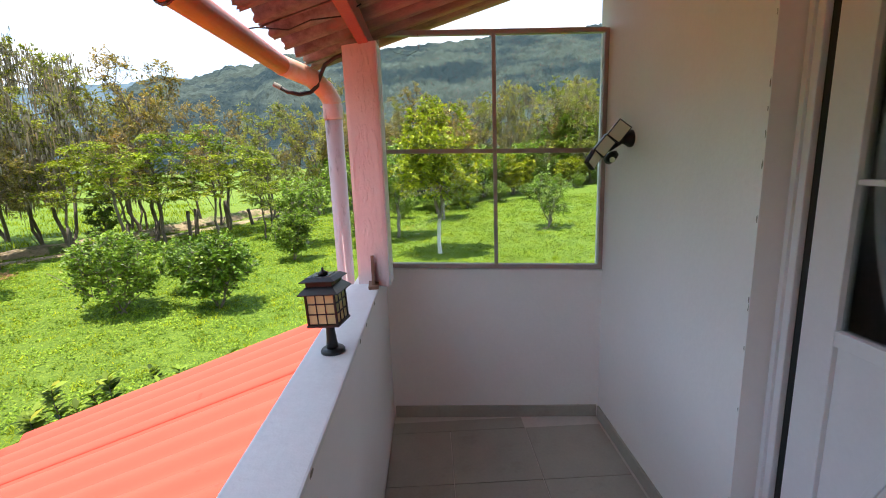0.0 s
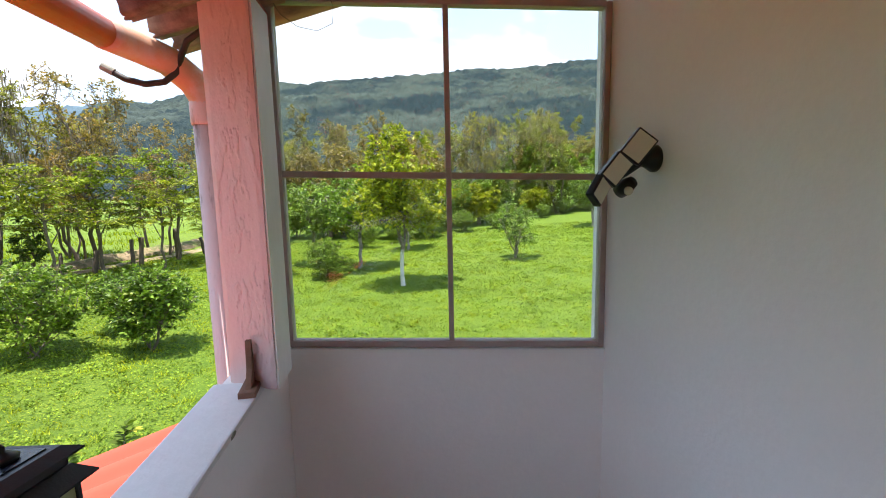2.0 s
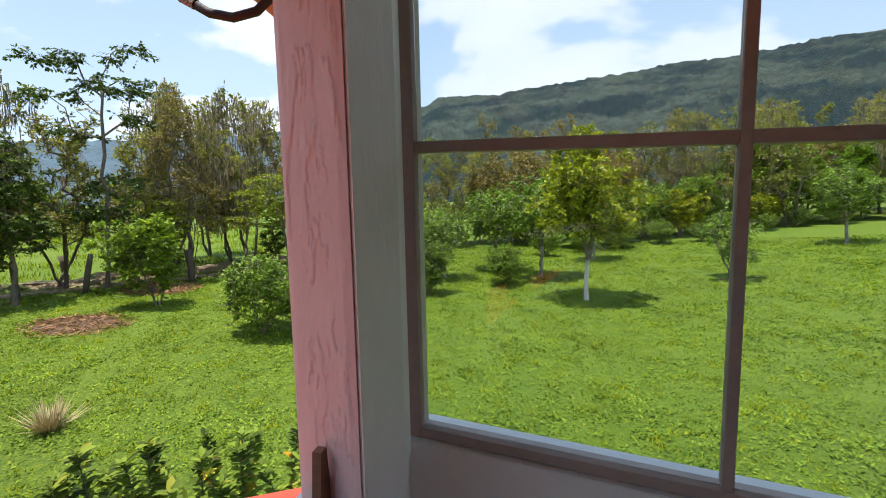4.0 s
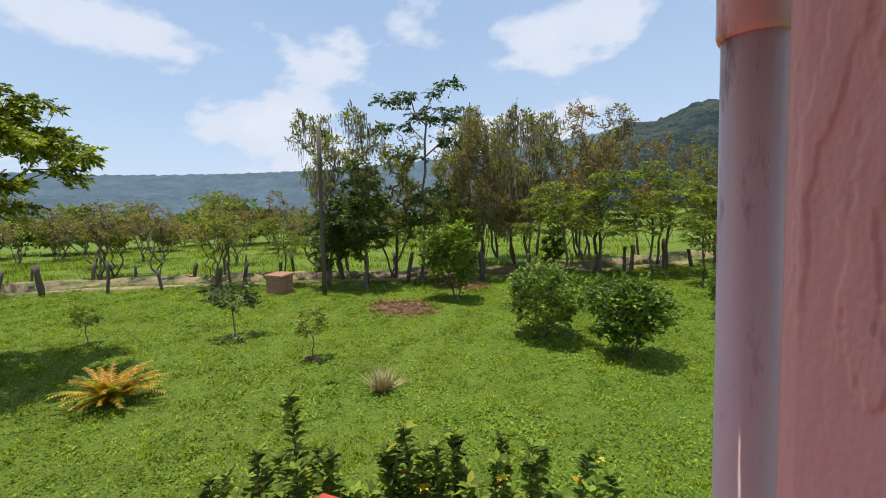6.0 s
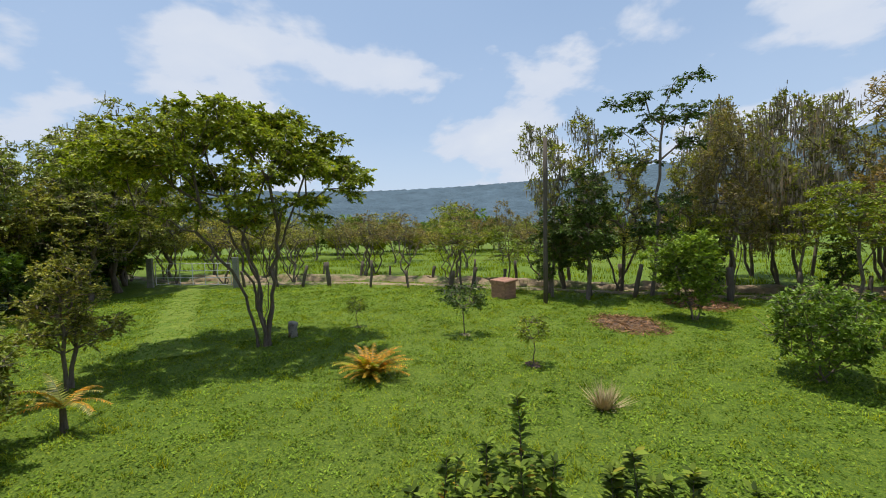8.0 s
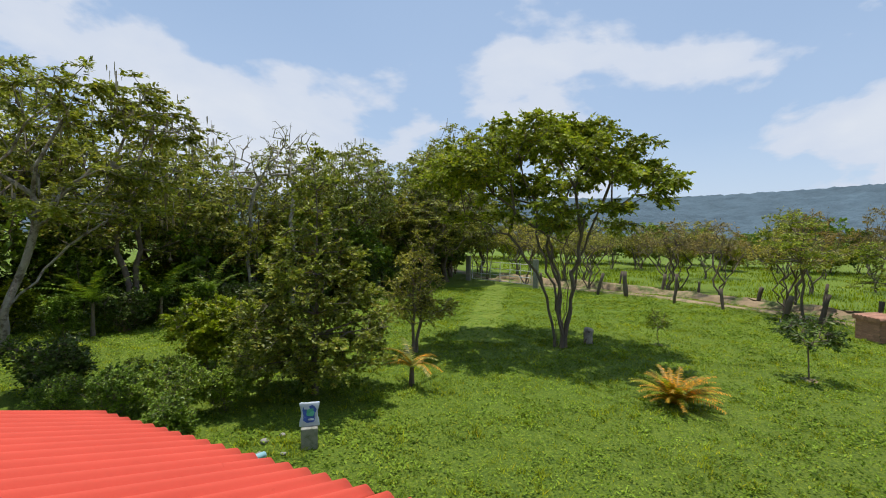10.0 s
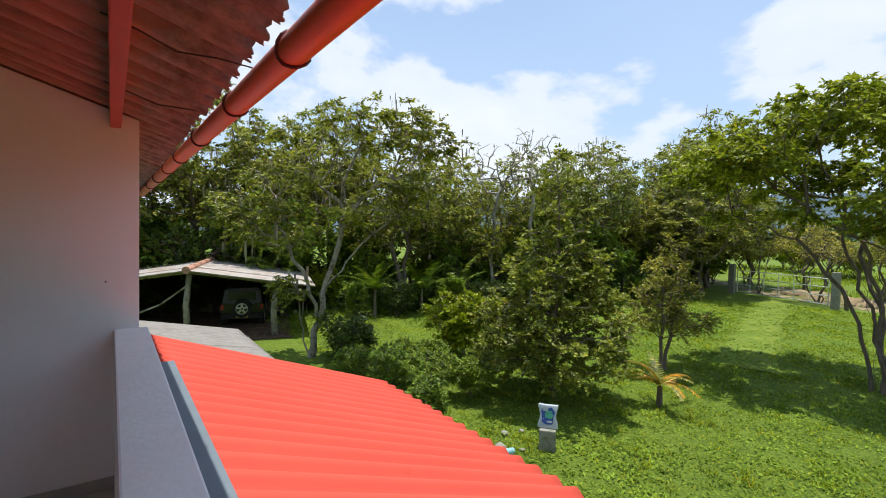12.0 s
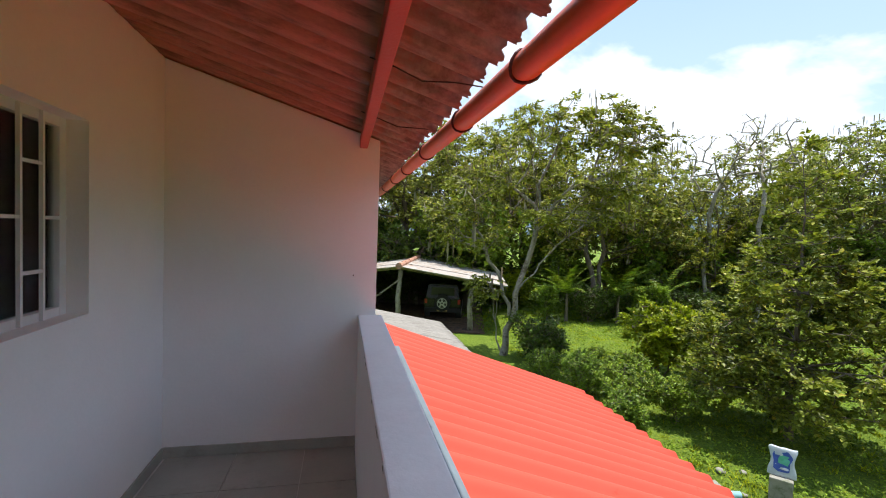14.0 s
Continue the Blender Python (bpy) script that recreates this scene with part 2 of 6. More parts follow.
M = {
    "wall": mat("white_wall_paint", (0.88, 0.86, 0.84), 0.7, 0.035, 2.2, 0.12, 45.0),
    "cap": mat("white_cap_paint", (0.78, 0.78, 0.78), 0.6, 0.06, 5.0, 0.2, 40.0, stain=(0.4, 0.38, 0.36), stain_at=(0.68, 0.8), stain_scale=12.0),
    "wall_worn": mat("worn_white_paint", (0.86, 0.84, 0.82), 0.6, 0.06, 6.0, 0.25, 35.0, stain=(0.55, 0.45, 0.42), stain_at=(0.7, 0.76), stain_scale=22.0, stretch=(1, 1, 0.4)),
    "tile": mat("grey_floor_tile", (0.42, 0.41, 0.35), 0.42, 0.14, 3.0, 0.05, 60.0, stain=(0.30, 0.275, 0.22), stain_at=(0.55, 0.8), stain_scale=5.0, objrand=0.08),
    "grout": mat("grout", (0.62, 0.60, 0.55), 0.9, 0.1),
    "pink": pink_mat(),
    "pipe": mat("pink_pipe_paint", (0.70, 0.53, 0.52), 0.42, 0.05, 4.0, 0.08, 60.0, stain=(0.24, 0.11, 0.07), stain_at=(0.56, 0.72), stain_scale=6.0, stretch=(3, 3, 0.6)),
    "gutter": mat("orange_red_gutter_paint", (0.62, 0.115, 0.045), 0.4, 0.12, 3.0, 0.08, 50.0, stain=(0.3, 0.05, 0.03), stain_at=(0.62, 0.8), stain_scale=5.0),
    "faded": mat("faded_orange_paint", (0.70, 0.36, 0.23), 0.45, 0.1, 5.0, 0.08, 50.0, stain=(0.72, 0.52, 0.46), stain_at=(0.45, 0.65), stain_scale=7.0),
    "red_roof": mat("red_plastic_roofing", (0.60, 0.085, 0.055), 0.65, 0.08, 1.5, 0.05, 90.0, spec=0.15, stain=(0.46, 0.05, 0.03), stain_at=(0.64, 0.78), stain_scale=7.0),
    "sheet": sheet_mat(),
    "beam": mat("red_beam_paint", (0.40, 0.055, 0.035), 0.5, 0.15, 6.0, 0.15, 60.0, stain=(0.16, 0.04, 0.03), stain_at=(0.6, 0.8)),
    "frame": mat("dusty_brown_window_frame", (0.40, 0.32, 0.29), 0.6, 0.15, 12.0, 0.1, 90.0, stain=(0.10, 0.06, 0.045), stain_at=(0.66, 0.72), stain_scale=25.0),
    "white_metal": mat("white_enamel", (0.78, 0.77, 0.78), 0.4, 0.05, 4.0, 0.04, 60.0),
    "black": mat("black_plastic", (0.012, 0.012, 0.013), 0.38, 0.3, 20.0, 0.1, 150.0),
    "solar": mat("solar_cell", (0.012, 0.012, 0.02), 0.15, 0.1),
    "amber": leaf_mat("amber_frosted_pane", (0.85, 0.62, 0.33), (0.56, 0.46, 0.30), 0.3, 0.25),
    "led": mat("pale_led_lens", (0.72, 0.72, 0.55), 0.2, 0.06, 30.0, 0.05, 200.0),
    "flash": mat("grey_flashing", (0.13, 0.17, 0.20), 0.6, 0.15, 5.0, 0.1, 60.0, stain=(0.5, 0.5, 0.5), stain_at=(0.72, 0.76), stain_scale=20.0),
    "wood": mat("raw_brown_wood", (0.24, 0.12, 0.075), 0.7, 0.25, 8.0, 0.2, 60.0, stretch=(6, 1, 6)),
    "wire": mat("black_wire", (0.03, 0.018, 0.015), 0.6, 0.3),
    "clamp": mat("dark_red_strap", (0.09, 0.015, 0.012), 0.5, 0.3),
    # Near-black paint standing in for the shade of an unlit room.
    "dark": mat("painted_room_gloom", (0.05, 0.05, 0.055), 0.9, 0.1),
    "curtain": mat("blue_grey_curtain", (0.10, 0.15, 0.20), 0.9, 0.25, 3.0, 0.3, 20.0, stretch=(8, 8, 0.5)),
    "grey_roof": mat("grey_weathered_roofing", (0.25, 0.235, 0.21), 0.85, 0.25, 4.0, 0.4, 40.0, stain=(0.17, 0.15, 0.13), stain_at=(0.5, 0.7), stain_scale=5.0, stretch=(1, 3, 1)),
    "tin": mat("pale_tin_sheet", (0.42, 0.385, 0.355), 0.5, 0.2, 1.2, 0.15, 30.0, metal=0.2, stain=(0.22, 0.13, 0.08), stain_at=(0.5, 0.66), stain_scale=1.2),
    "post": mat("weathered_post_wood", (0.16, 0.125, 0.095), 0.9, 0.35, 5.0, 0.6, 40.0, stretch=(5, 5, 0.8), objrand=0.4),
    "bark": mat("grey_brown_bark", (0.19, 0.15, 0.115), 0.9, 0.5, 5.0, 0.7, 30.0, stretch=(4, 4, 1), objrand=0.3),
    "bark_pale": mat("pale_lichen_bark", (0.30, 0.27, 0.22), 0.9, 0.4, 4.0, 0.6, 30.0, stain=(0.12, 0.095, 0.07), stain_at=(0.5, 0.6), stain_scale=5.0),
    "lime": limed_mat(),
    "brick": mat("terracotta_brick", (0.50, 0.26, 0.18), 0.85, 0.2, 6.0, 0.4, 50.0, objrand=0.3),
    "soil": mat("dry_soil", (0.30, 0.22, 0.13), 0.95, 0.35, 1.6, 0.9, 14.0, stain=(0.10, 0.13, 0.03), stain_at=(0.47, 0.58), stain_scale=0.9, bdist=0.05),
    "soil_dark": mat("dark_mulch", (0.15, 0.085, 0.05), 0.95, 0.5, 4.0, 1.0, 18.0, stain=(0.05, 0.035, 0.025), stain_at=(0.48, 0.6), stain_scale=5.0, bdist=0.05),
    "litter": leaf_mat("dry_leaf_litter", (0.09, 0.045, 0.025), (0.30, 0.19, 0.11), 0.1, 0.8),
    "mown": mat("worn_yellow_grass", (0.165, 0.215, 0.032), 0.9, 0.3, 1.5, 0.8, 14.0, stain=(0.10, 0.17, 0.02), stain_at=(0.45, 0.6), stain_scale=2.5, spec=0.15, bdist=0.05),
    "concrete": mat("mossy_concrete", (0.27, 0.26, 0.22), 0.9, 0.2, 6.0, 0.4, 40.0, stain=(0.12, 0.14, 0.07), stain_at=(0.5, 0.7), stain_scale=8.0),
    "bag_white": mat("white_sack_plastic", (0.44, 0.49, 0.56), 0.4, 0.1, 10.0, 0.3, 30.0),
    "bag_blue": mat("blue_sack_print", (0.05, 0.10, 0.42), 0.4, 0.15, 10.0, 0.2, 30.0),
    "bag_green": mat("green_sack_print", (0.10, 0.42, 0.30), 0.4, 0.15, 10.0, 0.2, 30.0),
    "car": mat("black_car_paint", (0.012, 0.012, 0.014), 0.22, 0.1, 2.0, 0.0, 10.0),
    # Tyre black, also used to paint the shade in the door gap.
    "rubber_and_shade": mat("tyre_rubber_and_gap_shade", (0.02, 0.02, 0.02), 0.85, 0.2),
    "alloy": mat("alloy_wheel", (0.55, 0.55, 0.56), 0.3, 0.1, metal=0.8),
    "red_lens": mat("red_lamp_lens", (0.35, 0.02, 0.02), 0.2, 0.1),
    "plate": mat("yellow_number_plate", (0.6, 0.42, 0.08), 0.5, 0.1),
    "cyan": mat("pale_blue_pvc", (0.35, 0.62, 0.66), 0.4, 0.05),
    "straw": mat("dry_straw", (0.42, 0.33, 0.17), 0.9, 0.3),
    # Forest green shifted towards slate: valley haze put into the colour.
    "mount": mat("haze_tinted_forest_slope", (0.05, 0.066, 0.056), 0.95, 0.6, 0.03, 1.0, 0.085, stain=(0.016, 0.03, 0.034), stain_at=(0.46, 0.56), stain_scale=0.006, spec=0.1, bdist=9.0),
    # Pale blue base colour carries the distance haze of the hills.
    "mount_far": mat("haze_blue_far_hills", (0.085, 0.125, 0.155), 0.95, 0.3, 0.006, 0.6, 0.02, spec=0.1, bdist=25.0),
    "lawn": ground_mat(),
    "glass": glass_mat("clear_window_glass"),
    "l_big": leaf_mat("broadleaf_green", (0.038, 0.07, 0.01), (0.23, 0.29, 0.032), 0.5),
    "l_dark": leaf_mat("dark_glossy_leaf", (0.018, 0.042, 0.011), (0.075, 0.125, 0.022), 0.28),
    "l_olive": leaf_mat("olive_leaf", (0.07, 0.085, 0.02), (0.3, 0.31, 0.075), 0.42),
    "l_bush": leaf_mat("bush_leaf", (0.032, 0.08, 0.012), (0.18, 0.28, 0.038), 0.35, 0.4),
    "l_lime": leaf_mat("yellow_green_leaf", (0.07, 0.12, 0.012), (0.29, 0.33, 0.026), 0.45),
    "l_yellow": leaf_mat("sunny_yellow_leaf", (0.11, 0.16, 0.012), (0.30, 0.34, 0.022), 0.45),
    "l_cone": leaf_mat("dense_olive_green_leaf", (0.045, 0.062, 0.014), (0.26, 0.285, 0.055), 0.45),
    "l_rust": leaf_mat("rust_leaf", (0.09, 0.08, 0.028), (0.24, 0.2, 0.075), 0.42),
    "l_wood": leaf_mat("woodland_leaf", (0.036, 0.055, 0.014), (0.245, 0.285, 0.07), 0.45),
    "l_moss": leaf_mat("grey_hanging_moss", (0.15, 0.135, 0.11), (0.26, 0.24, 0.2), 0.2, 0.9),
    "l_weed": leaf_mat("lawn_weed_leaf", (0.08, 0.145, 0.012), (0.185, 0.265, 0.032), 0.3, 0.6),
    "l_shrub": leaf_mat("glossy_shrub_leaf", (0.035, 0.065, 0.011), (0.18, 0.25, 0.036), 0.35, 0.58),
    "l_grass": leaf_mat("grass_blade", (0.06, 0.115, 0.006), (0.21, 0.265, 0.016), 0.5, 0.85),
    "l_palm": leaf_mat("yellowing_palm_leaf", (0.16, 0.15, 0.02), (0.42, 0.23, 0.012), 0.3),
    "petal": leaf_mat("yellow_petal", (0.75, 0.42, 0.02), (0.85, 0.55, 0.05), 0.3),
}


# ---- building helpers ----
def part(name, bm, material, parent=None, label="", smooth=False):
    me = bpy.data.meshes.new(name)
    bm.to_mesh(me)
    bm.free()
    if smooth:
        me.polygons.foreach_set("use_smooth", [True] * len(me.polygons))
    me.materials.append(M[material])
    ob = new(name, me)
    ob.parent = parent
    return tagged(ob, label) if label else ob


def raw(name, verts, faces, material, parent=None, label="", smooth=False):
    me = bpy.data.meshes.new(name)
    me.from_pydata([tuple(v) for v in verts] if not isinstance(verts, np.ndarray) else verts.tolist(), [], faces if not isinstance(faces, np.ndarray) else faces.tolist())
    if smooth:
        me.polygons.foreach_set("use_smooth", [True] * len(me.polygons))
    me.materials.append(M[material])
    ob = new(name, me)
    ob.parent = parent
    return tagged(ob, label) if label else ob


def thing(name, m, label, category, group="", kind=""):
    ob = new(name)
    ob.empty_display_size = 0.2
    ob.matrix_world = m
    return tagged(ob, label, category, group, kind)


def box(a, b, bevel=0.0, bm=None, turn=None):
    out = bm or bmesh.new()
    made = bmesh.ops.create_cube(out, size=1)["verts"]
    for v in made:
        v.co = Vector([(p + q) / 2 + c * (q - p) for p, q, c in zip(a, b, v.co)])
        if turn:
            v.co = turn @ v.co
    if bevel:
        edges = list({e for v in made for e in v.link_edges})
        bmesh.ops.bevel(out, geom=edges, offset=bevel, segments=2, affect="EDGES", profile=0.6)
    return out


def rod(p, q, r0, r1=None, sides=12, bm=None, caps=True):
    out = bm or bmesh.new()
    p, q = Vector(p), Vector(q)
    d = q - p
    m = Matrix.Translation((p + q) / 2) @ d.to_track_quat("Z", "Y").to_matrix().to_4x4()
    bmesh.ops.create_cone(out, cap_ends=caps, segments=sides, radius1=r0, radius2=r0 if r1 is None else r1, depth=d.length, matrix=m)
    return out


def lathe(profile, sides=20, bm=None):
    out = bm or bmesh.new()
    rings = [[out.verts.new((r * math.cos(2 * math.pi * k / sides), r * math.sin(2 * math.pi * k / sides), z)) for k in range(sides)] for r, z in profile]
    for a, b in zip(rings, rings[1:]):
        for k in range(sides):
            out.faces.new((a[k], a[(k + 1) % sides], b[(k + 1) % sides], b[k]))
    out.faces.new(rings[0][::-1])
    out.faces.new(rings[-1])
    return out


def sweep(points, r, sides=8, bm=None):
    out = bm or bmesh.new()
    pts = [Vector(p) for p in points]
    rings = []
    for i, p in enumerate(pts):
        d = (pts[min(i + 1, len(pts) - 1)] - pts[max(i - 1, 0)]).normalized()
        side = d.orthogonal().normalized() if not rings else (last - d * last.dot(d)).normalized()
        last = side
        up2 = d.cross(side)
        rr = float(r[i] if isinstance(r, (list, tuple)) else r)
        rings.append([out.verts.new(p + rr * (math.cos(2 * math.pi * k / sides) * side + math.sin(2 * math.pi * k / sides) * up2)) for k in range(sides)])
    for a, b in zip(rings, rings[1:]):
        for k in range(sides):
            out.faces.new((a[k], a[(k + 1) % sides], b[(k + 1) % sides], b[k]))
    out.faces.new(rings[0][::-1])
    out.faces.new(rings[-1])
    return out


def prism(outline, z0, z1, bm=None):
    """A flat outline of (x, y) raised from z0 to z1."""
    out = bm or bmesh.new()
    lo = [out.verts.new((x, y, z0)) for x, y in outline]
    hi = [out.verts.new((x, y, z1)) for x, y in outline]
    n = len(lo)
    out.faces.new(lo[::-1])
    out.faces.new(hi)
    for k in range(n):
        out.faces.new((lo[k], lo[(k + 1) % n], hi[(k + 1) % n], hi[k]))
    return out


def wavy(x0, x1, z_of_x, y0, y1, pitch, depth, thick, seed=0, steps=10, ragged=0.0, fold=0.0):
    """A corrugated sheet with waves across y; z_of_x gives its slope. Both faces and the rim."""
    rng = np.random.default_rng(seed)
    ny = max(2, int(round((y1 - y0) / pitch * steps)))
    ys = np.linspace(y0, y1, ny + 1)
    xs = np.linspace(x0, x1, 14)
    rag = rng.uniform(-1, 1, ny + 1) * ragged
    V, F = [], []
    for layer in (0, 1):
        for i, x in enumerate(xs):
            for j, y in enumerate(ys):
                xx = x + (rag[j] if i == 0 else 0)
                V.append((xx, y, z_of_x(xx) + depth * (abs(math.cos(math.pi * y / pitch)) ** fold - 0.5 if fold else 0.5 * math.cos(2 * math.pi * y / pitch)) - layer * thick))
    n, k = len(ys), len(xs) * len(ys)
    for i in range(len(xs) - 1):
        for j in range(n - 1):
            a = i * n + j
            F.append((a, a + n, a + n + 1, a + 1))
            F.append((k + a, k + a + 1, k + a + n + 1, k + a + n))
    for j in range(n - 1):
        F.append((j, j + 1, k + j + 1, k + j))
        a = (len(xs) - 1) * n + j
        F.append((a, k + a, k + a + 1, a + 1))
    for i in range(len(xs) - 1):
        a = i * n
        F.append((a, k + a, k + a + n, a + n))
        a = i * n + n - 1
        F.append((a, a + n, k + a + n, k + a))
    return V, F


# ---- ground ----
def smooth01(a, b, v):
    t = min(1.0, max(0.0, (v - a) / (b - a)))
    return t * t * (3 - 2 * t)


def ground_z(x, y):
    z = -2.7 + 0.07 * max(0.0, x + 1.0) * smooth01(12, 30, y) * (1 - smooth01(60, 120, y))
    z += 0.05 * math.sin(x * 0.7 + 1.3) * math.sin(y * 0.6) * smooth01(3, 8, abs(x)) + 0.02 * math.sin(x * 2.1 + y * 1.7)
    return z + 0.8 * smooth01(30, 70, math.hypot(x + 5, y)) * (0.5 + 0.5 * math.sin(x * 0.05 + y * 0.04))


axis = np.concatenate([-np.geomspace(4000, 62, 22), np.arange(-60, 60.1, 1.5), np.geomspace(62, 4000, 22)])
gv = [(x, y, ground_z(x, y) if max(abs(x), abs(y)) < 400 else -2.7) for x in axis for y in axis]
na = len(axis)
gf = [(i * na + j, (i + 1) * na + j, (i + 1) * na + j + 1, i * na + j + 1) for i in range(na - 1) for j in range(na - 1)]
tagged(raw("ground", gv, gf, "lawn", smooth=True), "green mown lawn and pasture", "lawn", kind="structure")


def strip(name, line, width, lift, material, label, category, rough=0.0, seed=0, rise=0.0):
    """A lane that follows the ground along a line of points."""
    rng = random.Random(seed)
    pts = []
    for (ax, ay), (bx, by) in zip(line, line[1:]):
        n = max(1, int(math.hypot(bx - ax, by - ay) / 0.8))
        pts += [(ax + (bx - ax) * k / n, ay + (by - ay) * k / n) for k in range(n)]
    pts.append(line[-1])
    V, F, cols = [], [], 7
    for i, (x, y) in enumerate(pts):
        x2, y2 = pts[min(i + 1, len(pts) - 1)]
        x1, y1 = pts[max(i - 1, 0)]
        d = math.hypot(x2 - x1, y2 - y1)
        nx, ny = -(y2 - y1) / d, (x2 - x1) / d
        for c in range(cols):
            s = (c / (cols - 1) - 0.5) * width + rng.uniform(-rough, rough) * width * 0.25
            h = rise * math.cos((c / (cols - 1) - 0.5) * math.pi) * (0.6 + rng.random() * 0.8) if 0 < c < cols - 1 else -0.05
            px, py = x + nx * s, y + ny * s
            V.append((px, py, ground_z(px, py) + lift + h))
    for i in range(len(pts) - 1):
        for c in range(cols - 1):
            a = i * cols + c
            F.append((a, a + 1, a + cols + 1, a + cols))
    return tagged(raw(name, V, F, material, smooth=True), label, category, kind="structure")


LANE = [(-52, -22), (-43, -13), (-39, -5.5), (-36.5, 1), (-33, 6.5), (-28.5, 12), (-23.5, 18), (-19.5, 23.5), (-15.5, 32), (-11, 45)]
strip("dirt_road", LANE, 1.3, 0.05, "soil", "pale dry earth lane along the fence", "road", 0.25, 3, 0.03)
strip("earth_bank", [(x - 1.9, y + 0.7) for x, y in LANE[1:]], 1.7, 0.0, "soil", "low bank of dry earth and straw beside the lane", "bank", 0.5, 4, 0.42)

strip("path", [(-39, -10.6), (-33, -9.3), (-28, -8.0), (-24.5, -6.9), (-20.5, -5.9), (-17, -4.9)], 2.0, 0.055, "mown", "yellowish worn grass track leading to the gate", "track", 0.35, 5, 0.0)


# ---- far hills ----
def ridge(name, radius, yaws, heights, depth, material, label, bumps, seed):
    rng = np.random.default_rng(seed)
    ys = np.arange(yaws[0], yaws[-1] + 0.01, 0.3)
    hs = np.interp(ys, yaws, heights)
    V, F, rows = [], [], 54
    for r in range(rows):
        u = r / (rows - 1)
        for k, (a, h) in enumerate(zip(ys, hs)):
            rad = radius + depth * u
            top = math.tan(radians(h)) * (radius + depth)
            z = top * (u ** 0.85) + bumps * (noise.noise(Vector((a * 0.9, u * 14, seed))) * 0.7 + noise.noise(Vector((a * 0.16, u * 5, seed + 5))) * 1.2) * min(1, u * 4)
            z += rng.uniform(-0.55, 0.55) * bumps * min(1, u * 4)
            V.append((-math.sin(radians(a)) * rad, math.cos(radians(a)) * rad, z - 4 + (0 if r else -20)))
    n = len(ys)
    for r in range(rows - 1):
        for k in range(n - 1):
            a = r * n + k
            F.append((a, a + n, a + n + 1, a + 1))
    return tagged(raw(name, V, F, material, smooth=True), label, "mountain", kind="structure")


# The slope's bluish cast is painted haze; darker patches are forest.
ridge("backdrop_mountain", 420, [-75, -40, -15, 3, 10, 17, 19.5, 22, 24, 26, 28.5, 31, 36], [10, 13.8, 14.1, 13.3, 12.4, 12.4, 10.9, 10.7, 9.9, 9.5, 9.9, 8.8, 3.0], 900, "mount", "forested mountainside closing the valley, bluish haze in its colour", 7, 2)
# Haze over these hills is colour only, no air between.
ridge("backdrop_hills", 2400, [8, 16, 20, 22, 25, 27, 29, 31, 36, 45, 58, 66, 72, 86, 105, 125, 150, 175], [8, 9.2, 9.5, 9.2, 9.5, 9.2, 9.0, 8.8, 8.2, 7.0, 6.1, 5.5, 5.2, 4.8, 4.9, 4.8, 4.4, 3.4], 900, "mount_far", "hills far across the valley, distance haze painted into their blue", 9, 7)


# ---- the house ----
FZ = -0.052
NW, NE = Vector((-0.2, 2.58, 0)), Vector((1.07, 2.477, 0))
along = (NE - NW).normalized()
skew = Matrix.Translation(NW) @ Matrix.Rotation(math.atan2(along.y, along.x), 4, "Z")
span = (NE - NW).length
SAG = Matrix(((1, 0, 0, 0), (0, 1, 0, 0), (-0.03, 0, 1, 0.014), (0, 0, 0, 1)))


def struct(ob, label, category):
    return tagged(ob, label, category, kind="structure")


def roof_z(x):
    return 2.205 + 0.306 * (x + 0.15)


def under_roof(bm):
    """Slope the top of a wall along the roof."""
    top = max(v.co.z for v in bm.verts)
    for v in bm.verts:
        if v.co.z > top - 0.01:
            v.co.z = roof_z(v.co.x) + 0.008
    return bm


floor = struct(part("floor", prism([(-0.2, -2.135), (1.07, -2.135), (1.07, 2.477), (-0.2, 2.58)], -0.16, FZ - 0.006), "grout"), "grey tiled balcony floor", "floor")
struct(part("parapet_wall", box((-0.36, -2.135, -0.16), (-0.202, 2.7, 0.885)), "wall"), "white painted balcony parapet", "wall")
cap_ob = struct(part("parapet_cap", box((-0.37, -2.135, 0.885), (-0.2, 2.3, 0.905), 0.007), "cap"), "white painted parapet top, chipped along its edge", "wall")
struct(part("wall_north", box((0, 0, -0.16), (span, 0.12, 0.9), 0, turn=skew @ SAG), "wall"), "white wall under the window", "wall")
struct(part("wall_south", under_roof(box((-0.324, -2.28, -2.7), (1.07, -2.135, 2.6))), "wall"), "white end wall of the balcony", "wall")
struct(part("wall_south_outer", under_roof(box((-0.324, -7.5, -2.7), (-0.17, -2.28, 2.3))), "wall"), "white outer wall of the house", "wall")
reveal = None
DOOR, WIN = (0.36, 1.27, 2.06), (-1.24, -0.15, 1.09, 1.98)
for nm, a, b in (("wall_east_n", (1.07, DOOR[1], -0.16), (1.25, 2.6, 2.62)), ("wall_east_mid", (1.07, WIN[1], -0.16), (1.25, DOOR[0], 2.62)),
                 ("wall_east_s", (1.07, -2.28, -0.16), (1.25, WIN[0], 2.62)), ("wall_east_over_door", (1.07, DOOR[0], DOOR[2]), (1.25, DOOR[1], 2.62)),
                 ("wall_east_sill", (1.07, WIN[0], -0.16), (1.25, WIN[1], WIN[2])), ("wall_east_lintel", (1.07, WIN[0], WIN[3]), (1.25, WIN[1], 2.62))):
    wall_ob = struct(part(nm, under_roof(box(a, b)) if b[2] > 2.5 else box(a, b), "wall"), "white painted house wall", "wall")
    reveal = wall_ob if nm == "wall_east_n" else reveal
